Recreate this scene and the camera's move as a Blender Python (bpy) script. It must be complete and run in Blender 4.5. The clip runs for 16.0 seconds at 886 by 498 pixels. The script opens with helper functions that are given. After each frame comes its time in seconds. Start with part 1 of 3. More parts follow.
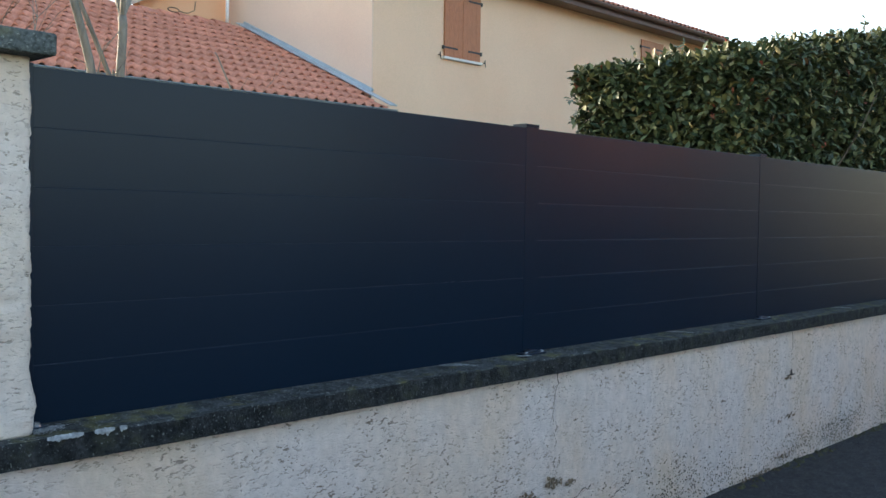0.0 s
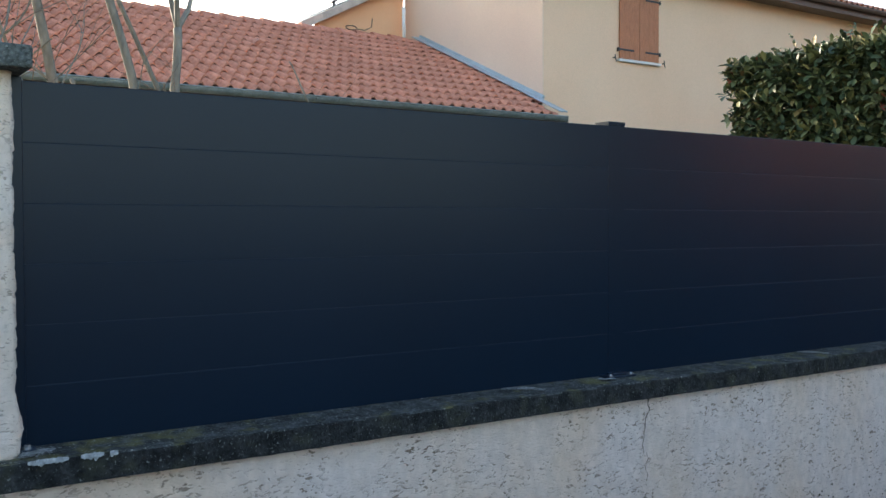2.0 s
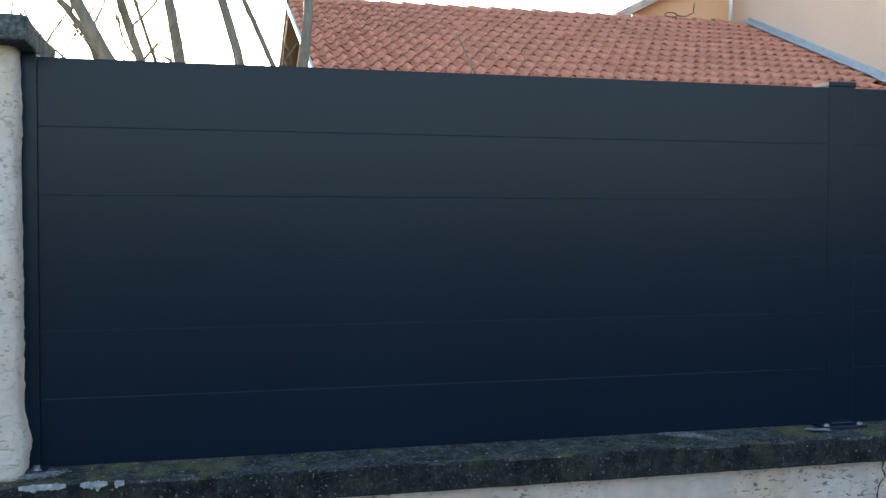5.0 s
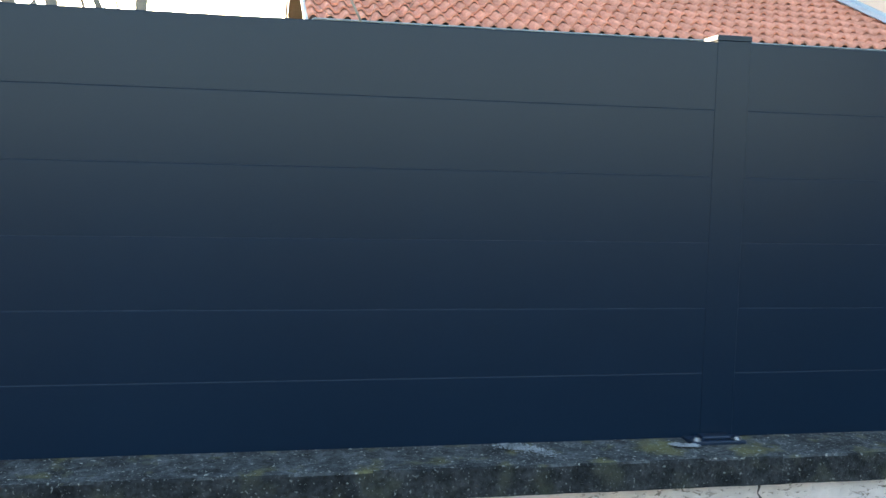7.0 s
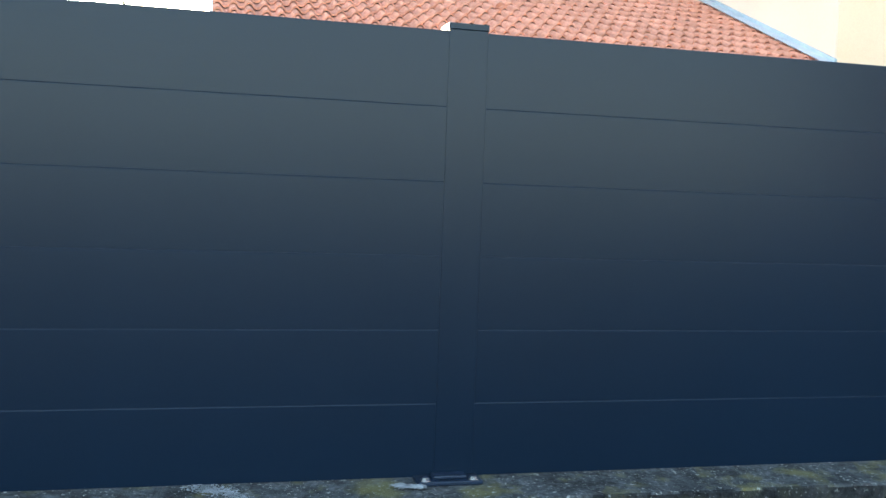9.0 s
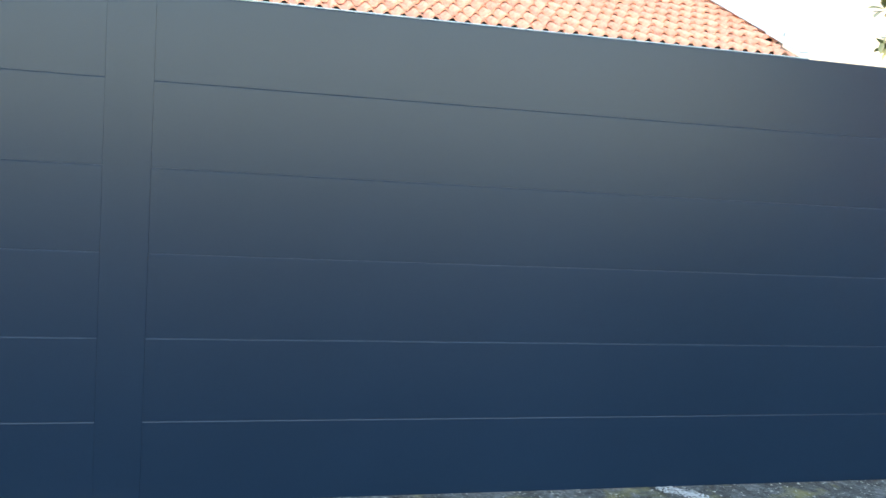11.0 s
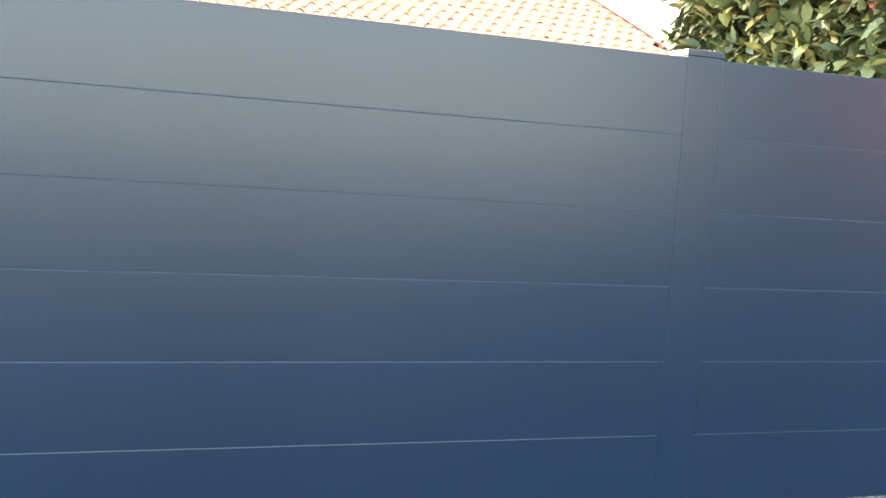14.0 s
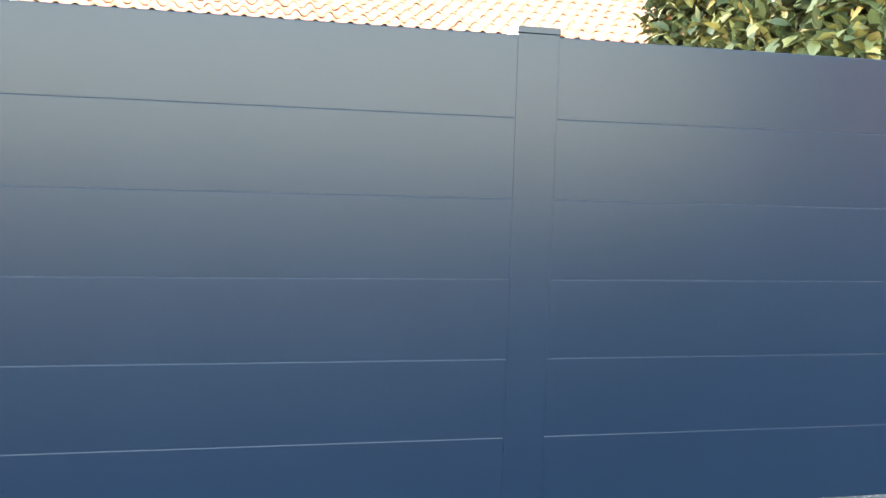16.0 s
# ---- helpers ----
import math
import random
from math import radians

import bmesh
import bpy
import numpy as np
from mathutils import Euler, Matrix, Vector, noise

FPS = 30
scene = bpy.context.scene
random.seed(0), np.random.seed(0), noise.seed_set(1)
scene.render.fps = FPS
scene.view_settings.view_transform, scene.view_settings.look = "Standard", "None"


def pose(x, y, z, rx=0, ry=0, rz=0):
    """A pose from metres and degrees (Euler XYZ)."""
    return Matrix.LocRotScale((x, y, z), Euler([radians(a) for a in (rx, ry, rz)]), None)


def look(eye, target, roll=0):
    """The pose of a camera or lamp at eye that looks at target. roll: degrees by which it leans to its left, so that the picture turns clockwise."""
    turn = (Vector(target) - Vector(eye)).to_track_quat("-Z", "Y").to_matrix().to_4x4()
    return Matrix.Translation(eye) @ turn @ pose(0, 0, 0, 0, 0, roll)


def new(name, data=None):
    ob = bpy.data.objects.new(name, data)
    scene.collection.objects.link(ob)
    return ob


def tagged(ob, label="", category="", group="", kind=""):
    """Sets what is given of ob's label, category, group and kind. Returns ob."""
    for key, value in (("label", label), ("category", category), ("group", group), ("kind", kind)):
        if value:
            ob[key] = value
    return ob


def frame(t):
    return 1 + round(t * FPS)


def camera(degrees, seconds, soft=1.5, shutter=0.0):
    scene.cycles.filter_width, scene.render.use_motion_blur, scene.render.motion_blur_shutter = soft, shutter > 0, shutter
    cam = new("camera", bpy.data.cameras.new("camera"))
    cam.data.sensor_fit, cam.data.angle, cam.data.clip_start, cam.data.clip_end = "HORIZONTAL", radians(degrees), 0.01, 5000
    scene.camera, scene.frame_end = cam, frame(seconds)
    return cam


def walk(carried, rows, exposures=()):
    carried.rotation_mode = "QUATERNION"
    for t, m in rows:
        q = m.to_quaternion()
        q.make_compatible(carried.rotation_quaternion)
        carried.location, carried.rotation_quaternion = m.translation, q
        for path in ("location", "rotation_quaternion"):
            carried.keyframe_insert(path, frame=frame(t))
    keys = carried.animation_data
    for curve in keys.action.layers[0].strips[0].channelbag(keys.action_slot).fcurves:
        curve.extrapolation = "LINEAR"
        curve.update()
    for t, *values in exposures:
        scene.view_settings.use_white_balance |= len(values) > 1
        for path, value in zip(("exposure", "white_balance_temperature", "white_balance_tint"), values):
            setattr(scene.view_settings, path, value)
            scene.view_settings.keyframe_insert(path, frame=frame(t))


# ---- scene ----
# ---- camera and walk ----
# seconds, x, y, z, tilt, lean, turn; the fence runs along x at y = 0, the street lies at z = 0
PATH = [
    (0.0, -3.199, -2.558, 1.474, 88.11, -0.82, -46.54),
    (0.5, -3.072, -2.543, 1.481, 88.21, -1.20, -44.32),
    (1.0, -2.959, -2.549, 1.484, 88.27, 0.07, -40.93),
    (1.5, -2.789, -2.610, 1.482, 88.08, -1.07, -37.28),
    (2.0, -2.606, -2.684, 1.479, 88.60, 0.15, -34.45),
    (2.5, -2.494, -2.684, 1.474, 88.89, 0.58, -33.71),
    (3.0, -2.331, -2.603, 1.481, 89.08, -0.42, -28.48),
    (3.5, -2.216, -2.556, 1.485, 89.34, -0.24, -25.34),
    (4.0, -2.006, -2.502, 1.480, 89.12, -1.52, -20.02),
    (4.2, -1.955, -2.505, 1.465, 89.02, -0.71, -18.60),
    (6.3, -1.317, -2.177, 1.511, 86.38, -1.97, -8.35),
    (6.5, -1.280, -2.177, 1.530, 85.68, -1.61, -8.32),
    (7.0, -1.091, -2.144, 1.535, 85.41, -1.44, -11.49),
    (7.5, -0.952, -2.028, 1.556, 85.59, -2.53, -15.29),
    (8.0, -0.850, -1.984, 1.531, 86.69, -0.98, -16.80),
    (8.5, -0.690, -1.960, 1.545, 86.02, -1.80, -14.21),
    (9.0, -0.495, -1.995, 1.498, 87.14, -2.09, -14.07),
    (11.3, 0.237, -1.853, 1.581, 84.53, -3.62, -15.32),
    (11.5, 0.302, -1.860, 1.581, 84.00, -2.95, -15.68),
    (11.7, 0.368, -1.866, 1.581, 83.36, -2.29, -16.04),
    (12.0, 0.474, -1.839, 1.573, 83.62, -2.33, -17.12),
    (12.5, 0.650, -1.764, 1.547, 85.52, -3.79, -18.21),
    (13.0, 0.786, -1.712, 1.575, 85.70, -2.62, -19.59),
    (13.5, 0.977, -1.721, 1.570, 85.77, -3.16, -17.56),
    (14.0, 1.127, -1.761, 1.575, 85.87, -3.55, -18.17),
    (14.5, 1.283, -1.776, 1.577, 85.87, -2.18, -20.06),
    (15.0, 1.417, -1.776, 1.549, 85.42, -3.19, -18.11),
    (15.5, 1.503, -1.767, 1.599, 84.62, -1.89, -17.93),
    (16.0, 1.645, -1.811, 1.579, 85.70, -1.81, -13.53),
]
cam = camera(49.59, 16.0)
walk(cam, [(t, pose(x, y, z, a, b, c)) for t, x, y, z, a, b, c in PATH],
     [(0.0, 2.13, 6650, 11), (4.0, 1.93, 6600, 11), (6.5, 2.85, 6700, 9), (8.0, 3.2, 6900, 8), (9.0, 3.35, 7000, 8),
      (11.5, 4.45, 8200, 13), (13.0, 4.88, 8900, 15), (16.0, 5.22, 9100, 16)])


# ---- light ----
SUN_X, SUN_Y = -0.055, 0.9985      # heading to the sun, low behind the garden
SUN_EL, SUN_AZ = radians(14.2), math.atan2(SUN_X, SUN_Y)
world = bpy.data.worlds.new("sky")
scene.world = world
world.use_nodes = True
sky = world.node_tree.nodes.new("ShaderNodeTexSky")
sky.sky_type = "NISHITA"
sky.sun_disc = False
sky.sun_elevation, sky.sun_rotation = SUN_EL, SUN_AZ
sky.dust_density, sky.air_density, sky.ozone_density = 1.2, 1.0, 1.0
world.node_tree.links.new(sky.outputs[0], world.node_tree.nodes["Background"].inputs[0])
world.node_tree.nodes["Background"].inputs[1].default_value = 0.15
sun = new("sun", bpy.data.lights.new("sun", "SUN"))
sun.data.energy, sun.data.angle, sun.data.color = 3.6, radians(1.0), (1.0, 0.86, 0.7)
sun.matrix_world = look((50 * math.cos(SUN_EL) * SUN_X, 50 * math.cos(SUN_EL) * SUN_Y, 50 * math.sin(SUN_EL)), (0, 0, 0))

F = 0.90      # height of the fence's foot over the street


# ---- materials ----
def mat(name, col, col2=None, scale=6.0, rough=0.6, metal=0.0, bump=0.0, bscale=80.0, grain=0.15, gscale=120.0,
        rnd=0.0, island=0.0, spec=0.5, stretch=(1, 1, 1), lo=0.35, hi=0.65):
    m = bpy.data.materials.new(name)
    m.use_nodes = True
    nt = m.node_tree
    L = nt.links.new
    p = nt.nodes["Principled BSDF"]
    p.inputs["Roughness"].default_value = rough
    p.inputs["Metallic"].default_value = metal
    p.inputs["Specular IOR Level"].default_value = spec
    tc = nt.nodes.new("ShaderNodeTexCoord")
    mp = nt.nodes.new("ShaderNodeMapping")
    mp.inputs["Scale"].default_value = stretch
    L(tc.outputs["Object"], mp.inputs[0])
    n1 = nt.nodes.new("ShaderNodeTexNoise")
    n1.inputs["Scale"].default_value, n1.inputs["Detail"].default_value = scale, 6
    L(mp.outputs[0], n1.inputs["Vector"])
    r = nt.nodes.new("ShaderNodeValToRGB")
    r.color_ramp.elements[0].position, r.color_ramp.elements[1].position = lo, hi
    r.color_ramp.elements[0].color = (*col, 1)
    r.color_ramp.elements[1].color = (*(col2 or [c * 1.25 for c in col]), 1)
    L(n1.outputs["Fac"], r.inputs[0])
    n2 = nt.nodes.new("ShaderNodeTexNoise")
    n2.inputs["Scale"].default_value, n2.inputs["Detail"].default_value = gscale, 3
    L(mp.outputs[0], n2.inputs["Vector"])
    mr = nt.nodes.new("ShaderNodeMapRange")
    mr.inputs["From Min"].default_value, mr.inputs["From Max"].default_value = 0.3, 0.7
    mr.inputs["To Min"].default_value, mr.inputs["To Max"].default_value = 1 - grain, 1 + grain
    L(n2.outputs["Fac"], mr.inputs["Value"])
    hsv = nt.nodes.new("ShaderNodeHueSaturation")
    L(r.outputs[0], hsv.inputs["Color"])
    L(mr.outputs[0], hsv.inputs["Value"])
    out = hsv.outputs[0]
    if rnd or island:
        src = nt.nodes.new("ShaderNodeObjectInfo").outputs["Random"] if rnd else nt.nodes.new("ShaderNodeNewGeometry").outputs["Random Per Island"]
        mr2 = nt.nodes.new("ShaderNodeMapRange")
        a = rnd or island
        mr2.inputs["To Min"].default_value, mr2.inputs["To Max"].default_value = 1 - a, 1 + a
        L(src, mr2.inputs["Value"])
        h2 = nt.nodes.new("ShaderNodeHueSaturation")
        L(out, h2.inputs["Color"])
        L(mr2.outputs[0], h2.inputs["Value"])
        out = h2.outputs[0]
    L(out, p.inputs["Base Color"])
    if bump:
        n3 = nt.nodes.new("ShaderNodeTexNoise")
        n3.inputs["Scale"].default_value, n3.inputs["Detail"].default_value = bscale, 5
        L(mp.outputs[0], n3.inputs["Vector"])
        b = nt.nodes.new("ShaderNodeBump")
        b.inputs["Strength"].default_value, b.inputs["Distance"].default_value = bump, 0.01
        L(n3.outputs["Fac"], b.inputs["Height"])
        L(b.outputs[0], p.inputs["Normal"])
    return m


def crust(name, col, stain, pit_shade, scale=1.0):
    """Sprayed and flattened render: smooth plates, short crevices with their shade put into the colour, and broad
    stains.
    """
    m = mat(name, col, stain, scale=2.6, rough=0.9, grain=0.09, gscale=26, lo=0.38, hi=0.68, spec=0.2, stretch=(1.2, 1, 0.8))
    nt = m.node_tree
    L = nt.links.new
    p = nt.nodes["Principled BSDF"]
    base = p.inputs["Base Color"].links[0].from_socket
    tc = [n for n in nt.nodes if n.bl_idname == "ShaderNodeTexCoord"][0]
    w = nt.nodes.new("ShaderNodeTexNoise")
    w.inputs["Scale"].default_value, w.inputs["Detail"].default_value = 88 * scale, 4
    w.inputs["Roughness"].default_value, w.inputs["Distortion"].default_value = 0.55, 0.8
    mp = nt.nodes.new("ShaderNodeMapping")
    mp.inputs["Scale"].default_value = (0.62, 1, 1.4)
    L(tc.outputs["Object"], mp.inputs[0])
    L(mp.outputs[0], w.inputs["Vector"])
    # crevices, darkened in colour as shade: where the noise is low, and mostly in patches
    line = nt.nodes.new("ShaderNodeMapRange")
    line.inputs["From Min"].default_value, line.inputs["From Max"].default_value = 0.375, 0.425
    line.inputs["To Min"].default_value, line.inputs["To Max"].default_value = 1, 0
    L(w.outputs["Fac"], line.inputs["Value"])
    pa = nt.nodes.new("ShaderNodeTexNoise")
    pa.inputs["Scale"].default_value, pa.inputs["Detail"].default_value = 9 * scale, 5
    L(tc.outputs["Object"], pa.inputs["Vector"])
    pr = nt.nodes.new("ShaderNodeMapRange")
    pr.inputs["From Min"].default_value, pr.inputs["From Max"].default_value = 0.36, 0.62
    L(pa.outputs["Fac"], pr.inputs["Value"])
    mul = nt.nodes.new("ShaderNodeMath")
    mul.operation = "MULTIPLY"
    L(line.outputs[0], mul.inputs[0])
    L(pr.outputs[0], mul.inputs[1])
    mix = nt.nodes.new("ShaderNodeMix")
    mix.data_type = "RGBA"
    L(mul.outputs[0], mix.inputs[0])
    L(base, mix.inputs[6])
    mix.inputs[7].default_value = (*pit_shade, 1)
    L(mix.outputs[2], p.inputs["Base Color"])
    hgt = nt.nodes.new("ShaderNodeMath")
    hgt.operation = "MULTIPLY_ADD"
    hgt.inputs[1].default_value = -0.9
    L(mul.outputs[0], hgt.inputs[0])
    L(w.outputs["Fac"], hgt.inputs[2])
    b = nt.nodes.new("ShaderNodeBump")
    b.inputs["Strength"].default_value, b.inputs["Distance"].default_value = 0.6, 0.008
    L(hgt.outputs[0], b.inputs["Height"])
    L(b.outputs[0], p.inputs["Normal"])
    return m


def flecked(name, col, col2, fleck, lichen):
    """Old cast concrete: dark algae, yellowish lichen patches and pale flecks of several sizes."""
    m = mat(name, col, col2, scale=24, rough=0.92, bump=0.8, bscale=130, grain=0.5, gscale=90, spec=0.25, lo=0.34, hi=0.70)
    nt = m.node_tree
    L = nt.links.new
    p = nt.nodes["Principled BSDF"]
    base = p.inputs["Base Color"].links[0].from_socket
    tc = [n for n in nt.nodes if n.bl_idname == "ShaderNodeTexCoord"][0]
    for sc, det, lo, hi, c, amount in ((13, 6, 0.52, 0.68, lichen, 0.65), (85, 4, 0.635, 0.68, fleck, 0.8), (170, 3, 0.64, 0.69, fleck, 0.65)):
        n = nt.nodes.new("ShaderNodeTexNoise")
        n.inputs["Scale"].default_value, n.inputs["Detail"].default_value = sc, det
        L(tc.outputs["Object"], n.inputs["Vector"])
        r = nt.nodes.new("ShaderNodeMapRange")
        r.inputs["From Min"].default_value, r.inputs["From Max"].default_value = lo, hi
        r.inputs["To Max"].default_value = amount
        L(n.outputs["Fac"], r.inputs["Value"])
        mix = nt.nodes.new("ShaderNodeMix")
        mix.data_type = "RGBA"
        L(r.outputs[0], mix.inputs[0])
        L(base, mix.inputs[6])
        mix.inputs[7].default_value = (*c, 1)
        base = mix.outputs[2]
    L(base, p.inputs["Base Color"])
    return m


PAINT = mat("anthracite_paint", (0.0027, 0.0104, 0.0223), (0.0033, 0.0119, 0.0253), scale=2, rough=0.28, grain=0.05, gscale=400, bump=0.03, bscale=900, spec=0.17)
PAINT_CAP = mat("anthracite_cap", (0.006, 0.014, 0.028), None, rough=0.4, grain=0.08, gscale=300, spec=0.3)
STEEL = mat("bolt_steel", (0.20, 0.22, 0.25), None, rough=0.45, metal=1.0, grain=0.15)
RENDER = crust("wall_render", (0.62, 0.525, 0.465), (0.63, 0.49, 0.38), (0.22, 0.165, 0.125), 0.8)
PILLAR = crust("pillar_render", (0.63, 0.54, 0.475), (0.64, 0.505, 0.39), (0.30, 0.24, 0.19), 0.9)
COPING = flecked("coping_concrete", (0.020, 0.022, 0.022), (0.080, 0.086, 0.086), (0.30, 0.30, 0.26), (0.15, 0.135, 0.045))
PILLAR_CAP = flecked("cap_concrete", (0.045, 0.052, 0.052), (0.12, 0.135, 0.13), (0.24, 0.25, 0.23), (0.15, 0.15, 0.10))
VERGE = mat("weathered_verge", (0.40, 0.34, 0.29), (0.52, 0.45, 0.39), scale=6, rough=0.85, grain=0.2)
COPING_FACE = flecked("coping_front", (0.007, 0.008, 0.009), (0.034, 0.036, 0.036), (0.16, 0.165, 0.15), (0.05, 0.052, 0.034))
CEMENT = mat("pale_cement", (0.17, 0.18, 0.18), (0.40, 0.405, 0.395), scale=45, rough=0.9, bump=0.3, bscale=120)
CRACK = mat("crack_dirt", (0.05, 0.04, 0.035), None, rough=1.0)
ASPHALT = flecked("asphalt", (0.020, 0.021, 0.023), (0.045, 0.045, 0.046), (0.13, 0.13, 0.125), (0.04, 0.038, 0.034))
EARTH = mat("garden_earth", (0.06, 0.055, 0.03), (0.05, 0.08, 0.03), scale=1.5, rough=1.0, bump=0.8, bscale=30, grain=0.4, gscale=40)
SCAR = mat("bare_mortar", (0.10, 0.07, 0.045), (0.24, 0.17, 0.11), scale=40, rough=1.0, bump=0.6, bscale=90, grain=0.4)
MOSS = mat("moss", (0.035, 0.035, 0.02), (0.07, 0.065, 0.03), scale=20, rough=1.0, grain=0.4)
STUCCO = mat("house_stucco", (0.77, 0.52, 0.35), (0.80, 0.555, 0.38), scale=0.7, rough=0.95, bump=0.3, bscale=140, grain=0.05, gscale=60, spec=0.2)
STUCCO_SIDE = mat("side_stucco", (0.74, 0.53, 0.40), (0.78, 0.57, 0.43), scale=0.7, rough=0.95, bump=0.3, bscale=140, grain=0.05, gscale=60, spec=0.2)
# orange for soffit and rear gable, brightened to hold the gable's warm light
STUCCO_ORANGE = mat("orange_stucco", (0.82, 0.46, 0.27), (0.86, 0.52, 0.32), scale=1.0, rough=0.95, bump=0.3, bscale=140, grain=0.06, gscale=60, spec=0.2)
TILE = mat("roof_tile", (0.46, 0.175, 0.108), (0.57, 0.245, 0.165), scale=9, rough=0.8, bump=0.25, bscale=60, grain=0.14, gscale=45, rnd=0.13, spec=0.3)
TILE_REST = mat("roof_tile_joined", (0.46, 0.175, 0.108), (0.57, 0.245, 0.165), scale=9, rough=0.8, bump=0.25, bscale=60, grain=0.14, gscale=45, island=0.13, spec=0.3)
ZINC = mat("zinc", (0.34, 0.40, 0.44), (0.42, 0.48, 0.52), scale=5, rough=0.42, metal=0.35, grain=0.1, gscale=60)
ZINC_OLD = mat("old_zinc", (0.20, 0.23, 0.23), (0.28, 0.31, 0.31), scale=8, rough=0.5, metal=0.6, grain=0.15, gscale=60)
WOOD = mat("shutter_wood", (0.36, 0.115, 0.038), (0.44, 0.15, 0.055), scale=10, rough=0.5, grain=0.2, gscale=30, stretch=(6, 6, 0.6), bump=0.15, bscale=30)
SOFFIT = mat("soffit_wood", (0.16, 0.10, 0.07), (0.21, 0.14, 0.10), scale=8, rough=0.7, grain=0.2, gscale=30, stretch=(1, 8, 8))
FASCIA = mat("brown_fascia", (0.10, 0.05, 0.04), (0.13, 0.07, 0.055), scale=8, rough=0.6, grain=0.2)
IRON = mat("black_iron", (0.03, 0.03, 0.032), None, rough=0.5, metal=0.4, grain=0.2)
WHITE = mat("white_paint", (0.75, 0.74, 0.71), (0.8, 0.79, 0.76), rough=0.6, grain=0.06)
STONE = mat("sill_stone", (0.66, 0.63, 0.58), (0.72, 0.69, 0.64), rough=0.8, grain=0.1)
BARK = mat("smooth_bark", (0.12, 0.11, 0.09), (0.22, 0.195, 0.155), scale=14, rough=0.85, bump=0.4, bscale=50, grain=0.2, gscale=60, stretch=(1, 1, 0.35))
TWIG = mat("twig_bark", (0.10, 0.08, 0.06), (0.17, 0.14, 0.11), scale=20, rough=0.9, grain=0.2)
STEM = mat("hedge_stem", (0.07, 0.05, 0.035), (0.12, 0.09, 0.06), scale=20, rough=0.9, grain=0.2)


def leaf_material():
    m = bpy.data.materials.new("glossy_leaf")
    m.use_nodes = True
    nt = m.node_tree
    p = nt.nodes["Principled BSDF"]
    p.inputs["Roughness"].default_value = 0.5
    p.inputs["Specular IOR Level"].default_value = 0.35
    g = nt.nodes.new("ShaderNodeNewGeometry")
    r = nt.nodes.new("ShaderNodeValToRGB")
    r.color_ramp.interpolation = "LINEAR"
    stops = [(0.0, (0.024, 0.040, 0.020)), (0.40, (0.054, 0.076, 0.034)), (0.70, (0.100, 0.115, 0.050)), (0.93, (0.19, 0.18, 0.070)),
             (0.985, (0.20, 0.15, 0.06)), (0.993, (0.26, 0.07, 0.04)), (1.0, (0.30, 0.06, 0.04))]
    e = r.color_ramp.elements
    e[0].position, e[0].color = stops[0][0], (*stops[0][1], 1)
    e[1].position, e[1].color = stops[-1][0], (*stops[-1][1], 1)
    for q, c in stops[1:-1]:
        k = e.new(q)
        k.color = (*c, 1)
    nt.links.new(g.outputs["Random Per Island"], r.inputs[0])
    n = nt.nodes.new("ShaderNodeTexNoise")
    n.inputs["Scale"].default_value = 30
    tc = nt.nodes.new("ShaderNodeTexCoord")
    nt.links.new(tc.outputs["Object"], n.inputs["Vector"])
    h = nt.nodes.new("ShaderNodeHueSaturation")
    mr = nt.nodes.new("ShaderNodeMapRange")
    mr.inputs["To Min"].default_value, mr.inputs["To Max"].default_value = 0.6, 1.4
    nt.links.new(n.outputs["Fac"], mr.inputs["Value"])
    nt.links.new(r.outputs[0], h.inputs["Color"])
    nt.links.new(mr.outputs[0], h.inputs["Value"])
    nt.links.new(h.outputs[0], p.inputs["Base Color"])
    return m


LEAF = leaf_material()


# ---- building helpers ----
def part(name, bm, material, parent=None, label="", at=None, smooth=False, kind=""):
    me = bpy.data.meshes.new(name)
    if isinstance(bm, tuple):
        me.from_pydata(bm[0], [], bm[1])
    else:
        bmesh.ops.recalc_face_normals(bm, faces=bm.faces[:])
        bm.to_mesh(me)
        bm.free()
    if smooth:
        for f in me.polygons:
            f.use_smooth = True
    me.materials.append(material)
    ob = new(name, me)
    ob.parent = parent
    if at is not None:
        ob.location = at
    if label or kind:
        tagged(ob, label, kind=kind)
    return ob


def thing(name, label, category, at=(0, 0, 0), group="", kind=""):
    ob = new(name)
    ob.location = at
    return tagged(ob, label, category, group, kind)


def box(bm, x0, x1, y0, y1, z0, z1, bevel=0.0, seg=2):
    r = bmesh.ops.create_cube(bm, size=1.0)
    vs = r["verts"]
    for v in vs:
        v.co = Vector(((x0 + x1) / 2 + v.co.x * (x1 - x0), (y0 + y1) / 2 + v.co.y * (y1 - y0), (z0 + z1) / 2 + v.co.z * (z1 - z0)))
    if bevel:
        es = list({e for v in vs for e in v.link_edges})
        bmesh.ops.bevel(bm, geom=es, offset=bevel, segments=seg, affect="EDGES", profile=0.5)
    return bm


def B(*a, **k):
    return box(bmesh.new(), *a, **k)


def prism(points, axis, a, b):
    """A closed outline in the plane across axis, drawn out from a to b."""
    bm = bmesh.new()
    def put(p, t):
        return {"x": (t, p[0], p[1]), "y": (p[0], t, p[1]), "z": (p[0], p[1], t)}[axis]
    va = [bm.verts.new(put(p, a)) for p in points]
    vb = [bm.verts.new(put(p, b)) for p in points]
    bm.faces.new(va)
    bm.faces.new(vb[::-1])
    n = len(points)
    for i in range(n):
        bm.faces.new((va[i], vb[i], vb[(i + 1) % n], va[(i + 1) % n]))
    return bm


